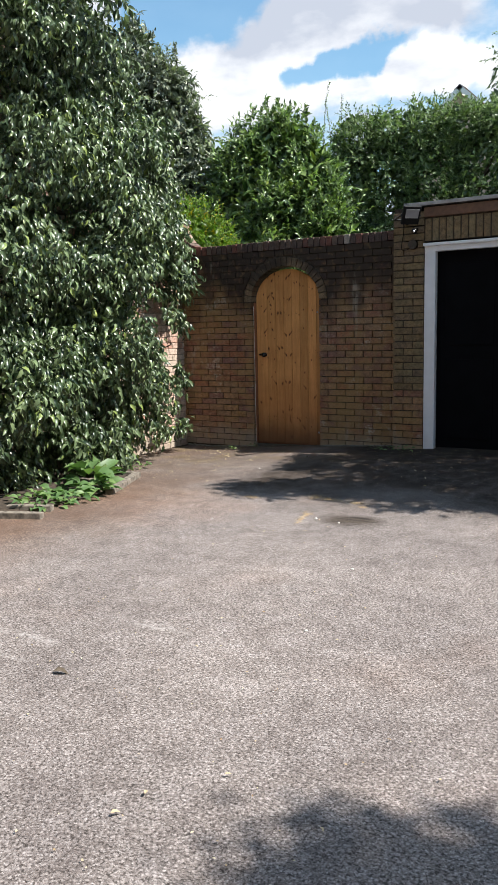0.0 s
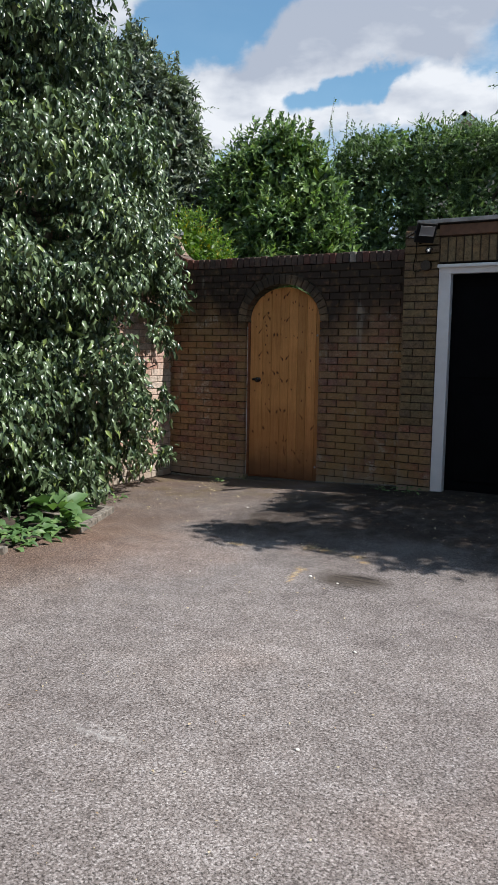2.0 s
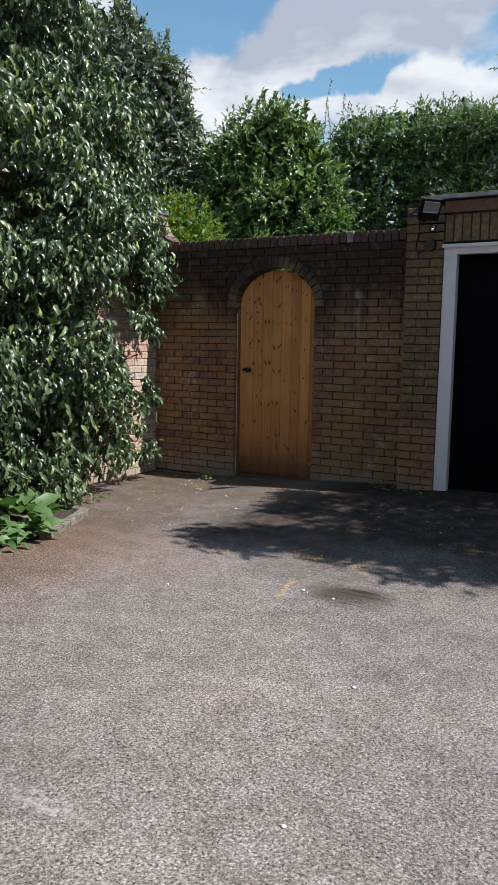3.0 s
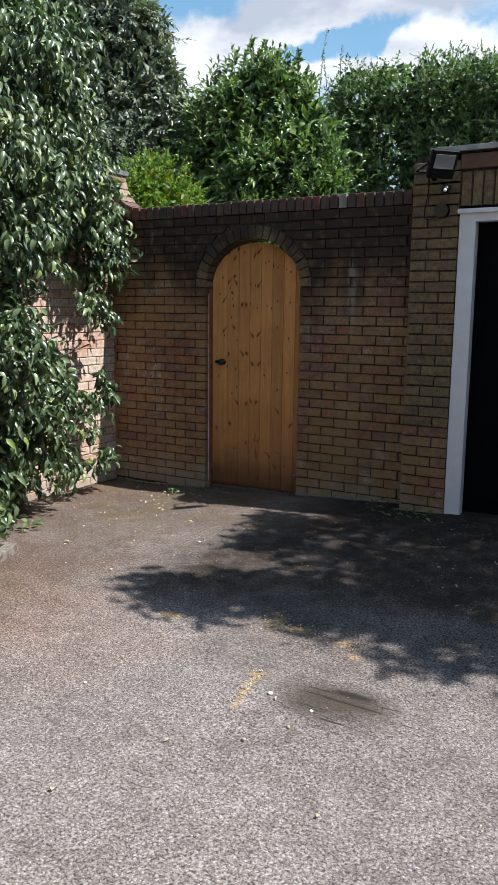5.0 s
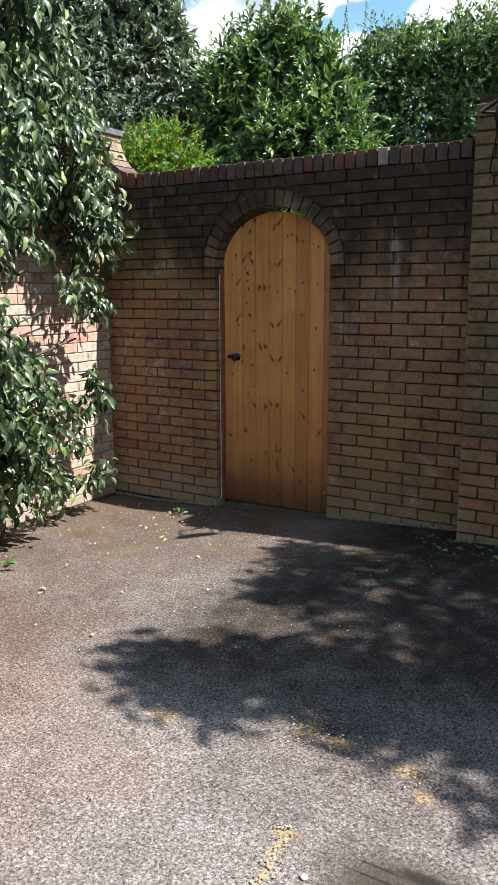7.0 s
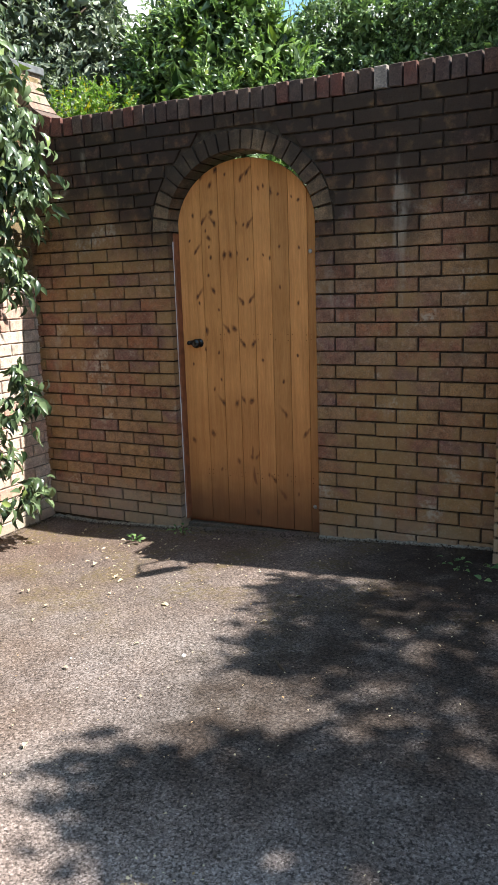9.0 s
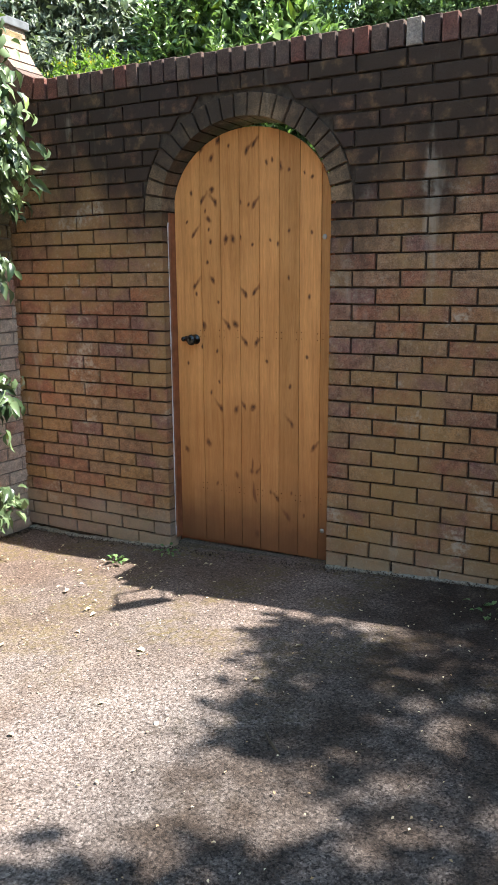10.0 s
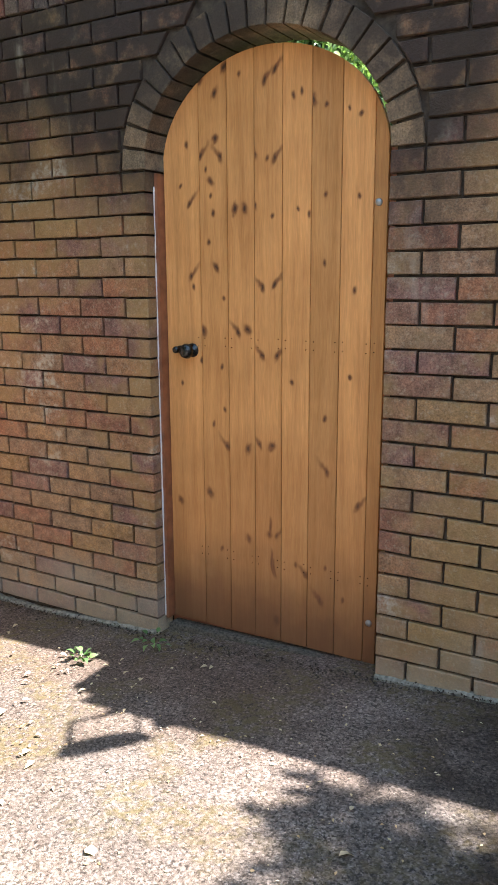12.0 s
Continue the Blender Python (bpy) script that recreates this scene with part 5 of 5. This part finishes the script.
cloud_tree("laurel_bush", "tall bright green laurel bush with upright shoots", "bush", (-8.7, 16.3, 0.10),
           [(-8.8, 16.3, 2.7, 1.75, 1.2, 1.8), (-8.8, 16.3, 4.2, 1.30, 1.05, 1.3), (-8.95, 16.3, 5.4, 0.70, 0.7, 0.75), (-8.35, 16.3, 5.45, 0.45, 0.5, 0.65), (-9.55, 16.3, 4.9, 0.55, 0.6, 0.9),
            (-7.75, 16.4, 4.7, 0.50, 0.6, 0.9), (-7.35, 16.4, 3.4, 0.50, 0.6, 1.0), (-10.1, 16.3, 3.6, 0.55, 0.6, 1.1)],
           36000, 0.150, L_LAUREL, 5, 0.5, 0.42, 0.0, "oval",
           spikes=((-9.35, 16.3, 5.5, 6.5), (-9.1, 16.3, 5.7, 6.5), (-8.85, 16.3, 5.8, 6.65), (-8.55, 16.3, 5.7, 6.45), (-8.3, 16.3, 5.6, 6.6), (-9.65, 16.3, 5.3, 6.2), (-7.85, 16.4, 5.2, 6.35), (-7.72, 16.4, 5.0, 6.0), (-7.5, 16.4, 4.6, 5.5)))
cloud_tree("flowering_shrub", "yellow-green shrub with small yellow flowers", "shrub", (-8.6, 12.9, 0.05),
           [(-8.55, 12.9, 2.9, 0.75, 0.7, 1.0), (-9.2, 12.8, 3.1, 0.7, 0.7, 0.7), (-8.0, 13.0, 2.4, 0.6, 0.6, 0.8)], 24000, 0.055, L_YELLOW, 8, 0.4, 0.5)
cloud_tree("hedge", "high clipped green hedge with pale undersides", "hedge", (-5.5, 20.3, 0.15),
           [(-9.4, 20.1, 3.3, 1.2, 1.0, 2.5), (-8.5, 20.1, 4.3, 1.2, 1.0, 2.4), (-7.5, 20.1, 4.5, 1.2, 1.0, 2.3), (-6.2, 20.2, 4.5, 1.2, 1.0, 2.3), (-4.9, 20.3, 4.5, 1.2, 1.0, 2.3), (-3.6, 20.4, 4.5, 1.2, 1.0, 2.3),
            (-2.2, 20.6, 4.5, 1.3, 1.0, 2.3), (-8.3, 20.1, 6.35, 0.75, 0.8, 0.70), (-7.3, 20.1, 6.45, 0.80, 0.8, 0.60), (-6.4, 20.2, 6.42, 0.80, 0.8, 0.60), (-5.4, 20.2, 6.28, 0.80, 0.8, 0.60),
            (-4.4, 20.3, 6.15, 0.80, 0.8, 0.60), (-3.3, 20.4, 6.10, 0.90, 0.8, 0.60), (-0.45, 21.5, 4.7, 1.7, 1.3, 1.9)],
           130000, 0.082, L_HEDGE, 9, 0.1, 0.46, 0.0, "slim", 0.05,
           spikes=((-9.3, 20.1, 5.6, 8.0), (-9.05, 20.1, 6.2, 7.5), (-8.75, 20.1, 6.3, 7.6), (-6.1, 20.2, 6.9, 7.3)), leafy=1)
cloud_tree("walnut_tree", "leafy tree with long drooping sprays beyond the hedge", "tree", (-4.6, 28.0, 0.22),
           [(-5.9, 28.0, 8.3, 1.3, 1.2, 1.1), (-5.2, 28.0, 9.8, 1.3, 1.2, 1.3), (-4.6, 28.0, 7.0, 2.0, 1.8, 2.4), (-4.0, 28.0, 11.0, 1.6, 1.5, 1.6), (-2.8, 28.0, 9.0, 2.0, 1.8, 2.2)],
           22000, 0.18, L_HEDGE, 12, 0.0, 0.4, 0.5, rough=0.3)


def shade_tree():
    """The tree beside the garage: its boughs reach over the yard and throw the dappled shade."""
    rng = np.random.default_rng(21)
    tree = tagged(empty("shade_tree", (2.6, 6.9, 0)), "broad green tree beside the garage that shades the yard", "tree")
    bm = bmesh.new()
    tube(bm, [(2.6, 6.9, -0.1), (2.55, 6.95, 1.6), (2.4, 6.9, 3.2), (2.2, 6.9, 4.6), (2.1, 7.0, 6.2)], [0.2, 0.16, 0.14, 0.1, 0.04], 10)
    at, ahead, up, size = [], [], [], []
    # boughs over patches of ground: middle, radii, number of leaves
    patches = [(-2.15, 7.10, 0.95, 0.62, 640), (-1.3, 6.9, 1.0, 0.85, 820), (-0.4, 6.8, 1.0, 0.9, 800), (-2.75, 6.35, 0.42, 0.22, 300), (-2.2, 6.35, 0.55, 0.25, 320),
               (-3.2, 6.05, 0.34, 0.10, 100), (-3.35, 6.22, 0.22, 0.07, 60), (-2.95, 5.98, 0.25, 0.09, 70), (-3.25, 7.25, 0.26, 0.32, 200), (-3.45, 7.62, 0.16, 0.13, 60),
               (-1.73, 5.98, 0.20, 0.09, 50), (-1.5, 6.28, 0.5, 0.16, 140), (-0.9, 6.32, 0.55, 0.20, 170), (-2.35, 6.08, 0.22, 0.08, 50), (-1.2, 7.8, 1.3, 0.35, 500),
               (-2.6, 7.75, 0.55, 0.25, 190), (0.6, 6.3, 0.9, 0.6, 500)]
    for gx, gy, rx, ry, n in patches:
        h = 4.3 + 0.25 * (gx + 3.4) * 0.6 + rng.uniform(0, 0.5)
        mid = Vector((gx, gy, 0)) + SUN * h
        a = Vector((2.3, 6.9, 3.4 + 0.3 * rng.random()))
        tube(bm, [a, a.lerp(mid, 0.55) + Vector((0, 0, 0.25)), mid], [0.05, 0.028, 0.008], 6)
        k = max(4, n // 3)
        r = np.sqrt(rng.random(k))
        t = rng.uniform(0, 2 * math.pi, k)
        for px, py in zip(gx + rx * r * np.cos(t), gy + ry * r * np.sin(t)):
            # in big patches, extra lift builds an added unseen layer that blocks sky light
            lift = h + rng.normal(0, 0.18) + (rng.uniform(0.8, 3.2) if rng.random() < 0.55 and n > 150 else 0.0)
            c = np.array((px, py, 0)) + np.array(SUN) * lift
            q = 9
            at.append(c + rng.normal(size=(q, 3)) * np.array((0.075, 0.075, 0.06)))
            ahead.append(rng.normal(size=(q, 3)) + np.array((0, 0, -0.3)))
            up.append(np.array((0.5, 0.1, 0.8)) + rng.normal(size=(q, 3)) * 0.5)
            size.append(rng.uniform(0.07, 0.13, q))
    under(tree, part("trunk", bm, M_BARK, None, "brown trunk and limbs", True))
    under(tree, leaves("crown", np.concatenate(at), np.concatenate(ahead), np.concatenate(up), np.concatenate(size), 0.5, L_SHADE))


shade_tree()


def drive_tree():
    """A second tree at the side of the drive, whose shade falls on the start of the walk."""
    rng = np.random.default_rng(31)
    tree = tagged(empty("drive_tree", (4.7, 2.7, 0)), "green tree at the side of the drive", "tree")
    bm = bmesh.new()
    tube(bm, [(4.7, 2.7, -0.1), (4.66, 2.66, 2.2), (4.55, 2.6, 4.6), (4.5, 2.6, 6.8)], [0.18, 0.15, 0.11, 0.04], 10)
    mids = []
    for gx, gy, rx, ry, n in ((-0.16, 1.90, 0.28, 0.20, 45), (0.30, 1.92, 0.5, 0.33, 130), (1.0, 1.85, 0.6, 0.5, 100), (0.1, 1.6, 0.45, 0.28, 80)):
        mid = np.array((gx, gy, 0)) + np.array(SUN) * 6.6
        tube(bm, [(4.55, 2.6, 4.6), tuple((np.array((4.55, 2.6, 5.2)) + mid) / 2), tuple(mid)], [0.05, 0.03, 0.01], 6)
        r, t = np.sqrt(rng.random(n)), rng.uniform(0, 2 * math.pi, n)
        c = mid + np.stack([rx * r * np.cos(t), ry * r * np.sin(t), rng.normal(0, 0.2, n)], axis=1)
        mids.append(np.repeat(c, 9, axis=0) + rng.normal(size=(n * 9, 3)) * 0.08)
    at = np.concatenate(mids)
    n = len(at)
    under(tree, part("trunk", bm, M_BARK, None, "brown trunk and limbs", True))
    under(tree, leaves("crown", at, rng.normal(size=(n, 3)), np.array((0.5, 0.1, 0.8)) + rng.normal(size=(n, 3)) * 0.5, rng.uniform(0.07, 0.13, n), 0.5, L_SHADE))


drive_tree()

# ---- planting bed ----


def kerb(points, width=0.075, height=0.05):
    """Concrete edging between two places on the ground."""
    (x0, y0), (x1, y1) = points
    ln = math.hypot(x1 - x0, y1 - y0)
    bm = box(bmesh.new(), (0, -width / 2, -0.06), (ln, width / 2, height), 0.008)
    for v in bm.verts:
        v.co += Vector((0, 0.006, 0.006)) * noise.noise(v.co * 9)
    bm.transform(Matrix.Translation((x0, y0, ground_height(x0, y0))) @ Matrix.Rotation(math.atan2(y1 - y0, x1 - x0), 4, "Z"))
    return tagged(part("kerb_edging", bm, M_CONCRETE), "worn concrete edging at the planting bed", "edging", group="bed edging")


for run in (((-4.62, 6.17), (-4.44, 5.75)), ((-4.43, 5.73), (-4.27, 5.34)), ((-5.10, 5.98), (-4.66, 6.17)), ((-5.05, 5.62), (-4.46, 5.70)), ((-4.26, 4.63), (-4.62, 4.47)), ((-4.14, 4.40), (-4.60, 4.22))):
    kerb(run)


def bed_soil():
    verts, faces = [], []
    n = 26
    for j in range(n + 1):
        y = 2.6 + 3.5 * j / n
        edge = float(np.interp(y, [2.6, 4.2, 4.55, 5.3, 5.75, 6.15], [-4.75, -4.66, -4.36, -4.32, -4.47, -4.66]))
        for i in range(9):
            x = LEFT_X + (edge - LEFT_X) * i / 8
            verts.append((x, y, ground_height(x, y) + 0.016 + (0.03 * (noise.noise((x * 5, y * 5, 2)) + 0.6) if 0 < i < 8 else 0)))
    faces = [(j * 9 + i, j * 9 + i + 1, (j + 1) * 9 + i + 1, (j + 1) * 9 + i) for j in range(n) for i in range(8)]
    tagged(mesh_object("bed_soil", verts, faces, M_SOIL, True), "dark soil of the planting bed", "soil", kind="structure")


bed_soil()


def weed(x, y, count, size, seed, label, flat=0.5, spread=0.16):
    rng = np.random.default_rng(seed)
    t = rng.uniform(0, 2 * math.pi, count)
    r = spread * np.sqrt(rng.random(count))
    z = ground_height(x, y) + 0.01 + rng.uniform(0.0, size * 0.9, count)
    at = np.stack([x + r * np.cos(t), y + r * np.sin(t), z], axis=1)
    ahead = np.stack([np.cos(t), np.sin(t), rng.uniform(-0.1, 1.0 - flat, count)], axis=1)
    up = np.array((0.1, -0.1, 1.0)) + rng.normal(size=(count, 3)) * 0.3
    ob = leaves("weed", at, ahead, up, size * rng.uniform(0.7, 1.2, count), 0.62, L_WEED)
    return tagged(ob, label, "weed", kind="stuff")


weed(-4.56, 5.42, 22, 0.24, 1, "broad-leaved green plant at the edge of the bed", 0.1, 0.14)
weed(-4.46, 5.02, 60, 0.10, 2, "low clump of green leaves in the bed", 0.45, 0.24)
weed(-4.52, 4.78, 70, 0.085, 6, "low clump of green leaves in the bed", 0.45, 0.28)
weed(-4.33, 5.28, 24, 0.13, 3, "small green weed by the concrete edging", 0.4, 0.10)
weed(-4.70, 8.09, 18, 0.032, 4, "small green weed growing from the asphalt", -0.4, 0.03)
weed(-4.90, 6.60, 14, 0.06, 5, "small green weed growing from the asphalt", 0.3, 0.06)
weed(-2.80, 8.10, 14, 0.035, 7, "small weeds in the corner beside the pier", 0.3, 0.08)
weed(-2.5, 8.0, 22, 0.05, 8, "small weeds at the foot of the pier", 0.3, 0.18)
weed(-4.52, 8.30, 12, 0.035, 9, "reddish weeds at the foot of the gate jamb", 0.4, 0.05)


def litter():
    """Fallen leaves and pebbles on the asphalt."""
    rng = np.random.default_rng(77)
    spots = [(-4.98, 8.01), (-4.42, 7.52), (-4.36, 7.51), (-3.97, 7.29), (-3.40, 7.54), (-4.69, 8.0), (-2.13, 5.32), (-1.98, 5.14), (-4.76, 7.21), (-4.58, 6.81), (-4.44, 6.47), (-4.68, 7.69), (-4.92, 6.58)]
    for _ in range(62):
        x, y = rng.uniform(-5.4, -1.2), 8.2 - abs(rng.normal(0, 1.3))
        if y > 2:
            spots.append((x, y))
    for _ in range(34):
        spots.append((rng.uniform(-5.45, -4.2), 8.25 - abs(rng.normal(0, 0.8))))
    for _ in range(25):
        spots.append((rng.uniform(-3.5, 0.2), rng.uniform(1.6, 5.5)))
    for x, y in spots:
        t = rng.uniform(0, 2 * math.pi)
        s = rng.uniform(0.026, 0.044) if (x, y) in spots[:13] and y > 6 else rng.uniform(0.012, 0.032) if y > 6 else rng.uniform(0.012, 0.026)
        ob = leaves("fallen_leaf", [(0, 0, 0.004)], [(math.cos(t), math.sin(t), rng.uniform(0.0, 0.25))], [(rng.normal(0, 0.2), rng.normal(0, 0.2), 1)], [s], rng.uniform(0.45, 0.8), L_DRY)
        ob.location = (x, y, ground_height(x, y) + 0.008)
        tagged(ob, "small dry fallen leaf on the asphalt", "leaf", "fallen leaves")
    for x, y, r in ((-2.17, 5.34, 0.012), (-1.957, 5.30, 0.009), (0.17, 2.09, 0.010), (-3.6, 6.9, 0.009), (-2.9, 5.0, 0.008), (-1.4, 4.3, 0.009), (-1.2, 3.3, 0.008)):
        bm = bmesh.new()
        bmesh.ops.create_icosphere(bm, subdivisions=2, radius=r)
        for v in bm.verts:
            v.co *= 1 + 0.35 * noise.noise(v.co * 60 + Vector((x, y, 0)))
            v.co.z *= 0.65
        ob = part("pebble", bm, M_STONE, None, "", True)
        ob.location = (x, y, ground_height(x, y) + r * 0.5)
        tagged(ob, "small pale pebble on the asphalt", "pebble", "pebbles")
    for x, y, s, t in ((-1.95, 2.36, 0.075, 0.3), (-1.02, 1.84, 0.028, 2.0), (-1.05, 1.71, 0.032, 0.9)):
        ob = leaves("fallen_leaf", [(0, 0, 0.004)], [(math.cos(t), math.sin(t), 0.12)], [(0.1, -0.1, 1)], [s], 0.5, M_BARK if s > 0.06 else L_DRY)
        ob.location = (x, y, ground_height(x, y) + 0.009)
        tagged(ob, "curled dark brown fallen leaf on the asphalt" if s > 0.06 else "small dry fallen leaf on the asphalt", "leaf", "fallen leaves")
    n = 1500
    x = rng.uniform(-5.4, 0.6, n)
    y = np.where(rng.random(n) < 0.6, 8.3 - np.abs(rng.normal(0, 1.0, n)), rng.uniform(1.0, 8.0, n))
    y = np.where((x > PIER_L - 0.05) & (y > PIER_Y - 0.05), y - 0.4, y)
    # drifts of straw-coloured crumbs
    for cx, cy, sx, sy, m in ((-2.50, 6.01, 0.05, 0.06, 80), (-2.34, 5.98, 0.09, 0.04, 70), (-2.08, 5.94, 0.07, 0.05, 55), (-3.03, 5.84, 0.08, 0.04, 40), (-2.30, 5.47, 0.03, 0.02, 30), (-2.28, 5.32, 0.015, 0.07, 45), (-4.7, 7.6, 0.4, 0.35, 110)):
        x, y = np.concatenate([x, rng.normal(cx, sx, m)]), np.concatenate([y, rng.normal(cy, sy, m)])
    n = len(x)
    z = np.array([ground_height(a, b) for a, b in zip(x, y)]) + 0.009
    t = rng.uniform(0, 2 * math.pi, n)
    bits = leaves("leaf_bits", np.stack([x, y, z], axis=1), np.stack([np.cos(t), np.sin(t), rng.uniform(0, 0.3, n)], axis=1), np.array((0, 0, 1.0)) + rng.normal(size=(n, 3)) * 0.3, rng.uniform(0.006, 0.015, n), 0.6, L_DRY, "slim")
    tagged(bits, "crumbs of dry leaves and grit on the asphalt", "leaf litter", kind="stuff")
    n = 1500
    x = rng.uniform(-5.6, -2.68, n)
    y = 8.40 - np.abs(rng.normal(0, 0.035, n))
    x = np.where(rng.random(n) < 0.3, LEFT_X + 0.01 + np.abs(rng.normal(0, 0.03, n)), x)
    y = np.where(x < LEFT_X + 0.09, rng.uniform(6.6, 8.39, n), y)
    z = np.array([ground_height(a, b) for a, b in zip(x, y)]) + rng.uniform(0.002, 0.014, n)
    crumbs = leaves("debris", np.stack([x, y, z], axis=1), unit(rng, n), unit(rng, n) + np.array((0, 0, 0.8)), rng.uniform(0.005, 0.014, n), 0.7, M_SOIL)
    tagged(crumbs, "dark soil and rotted leaves along the foot of the wall", "debris", kind="stuff")
    bm = bmesh.new()
    tube(bm, [(-3.25, 7.005, 0.050), (-3.21, 6.962, 0.052), (-3.16, 6.922, 0.050)], [0.004, 0.006, 0.004], 6)
    tagged(part("twig", bm, M_TWIG), "short dark twig on the asphalt", "twig")


litter()

# ---- houses beyond ----


def house(x, y, w, d, eave, ridge, along, label, tiles=True):
    """Gabled house: walls, two roof slopes laid in tile courses, white verge boards."""
    h = tagged(empty("house", (x, y, 0)), label, "house")
    bm = bmesh.new()
    pts = [(-w / 2, 0), (w / 2, 0), (w / 2, eave), (0, ridge - 0.1), (-w / 2, eave)]
    f = bm.faces.new([bm.verts.new((a, -d / 2, b)) for a, b in pts])
    e = bmesh.ops.extrude_face_region(bm, geom=[f])
    bmesh.ops.translate(bm, verts=[v for v in e["geom"] if isinstance(v, bmesh.types.BMVert)], vec=(0, d, 0))
    bmesh.ops.recalc_face_normals(bm, faces=bm.faces)
    turn = Matrix.Translation((x, y, 0)) @ Matrix.Rotation(along, 4, "Z")
    bm.transform(turn)
    under(h, part("wall", bm, M_HOUSE, None, "pale pinkish walls"))
    for s in (1, -1):
        rows = 16
        a, b = Vector((0, 0, ridge)), Vector((s * (w / 2 + 0.35), 0, eave - 0.25))
        n = (b - a).cross(Vector((0, 1, 0))).normalized()
        if n.z < 0:
            n = -n

        def slab(p, q, y0, y1, lift, thick):
            bm = bmesh.new()
            top = [bm.verts.new(v) for v in (p + n * 0.01 + Vector((0, y0, 0)), q + n * lift + Vector((0, y0, 0)), q + n * lift + Vector((0, y1, 0)), p + n * 0.01 + Vector((0, y1, 0)))]
            low = [bm.verts.new(v.co - n * thick) for v in top]
            bm.faces.new(top)
            bm.faces.new(list(reversed(low)))
            for c in range(4):
                bm.faces.new((top[c], low[c], low[(c + 1) % 4], top[(c + 1) % 4]))
            bmesh.ops.recalc_face_normals(bm, faces=bm.faces)
            bm.transform(turn)
            return bm
        roof = part("roof", slab(a, b, -d / 2 - 0.2, d / 2 + 0.2, 0.0, 0.1), M_ROOFTILE, None, "brown tiled roof slope")
        under(h, roof)
        for i in range(rows):
            c = part("tile_course", slab(a.lerp(b, i / rows), a.lerp(b, (i + 1.15) / rows), -d / 2 - 0.25, d / 2 + 0.25, 0.06, 0.04), M_ROOFTILE)
            c.parent = roof
        for end in (-d / 2 - 0.29, d / 2 + 0.26):
            under(h, part("verge_board", slab(a, b, end, end + 0.03, 0.03, 0.24), M_WHITE, None, "white verge board"))
    return h


house(-11.0, 42.5, 6.0, 8.0, 9.6, 12.6, 0.0, "distant gabled house with tiled roof behind the hedge")
house(-14.5, 9.5, 7.0, 6.5, 3.4, 5.9, 0.0, "neighbouring house with tiled roof behind the pear tree")


def sky_blockers():
    """Two unseen plain walls, added behind and beside the drive to block sky light."""
    bm = box(bmesh.new(), (-5.6, -4.4, -0.2), (7.0, -4.1, 6.2))
    tagged(part("sky_blocker_rear", bm, M_HOUSE), "unseen plain wall added behind the drive to block sky light", "wall", kind="structure")
    bm = box(bmesh.new(), (6.7, -4.1, -0.2), (6.9, 13.0, 5.4))
    tagged(part("sky_blocker_side", bm, M_HOUSE), "unseen plain wall added along the drive to block sky light", "wall", kind="structure")


sky_blockers()

# ---- bricks, last ----
gate_bricks()
arch_ring()
coping()
footing(JAMB_R + 0.002, PIER_L, 1)
footing(LEFT_X, JAMB_L - 0.002, 2)
left_wall()
garage()
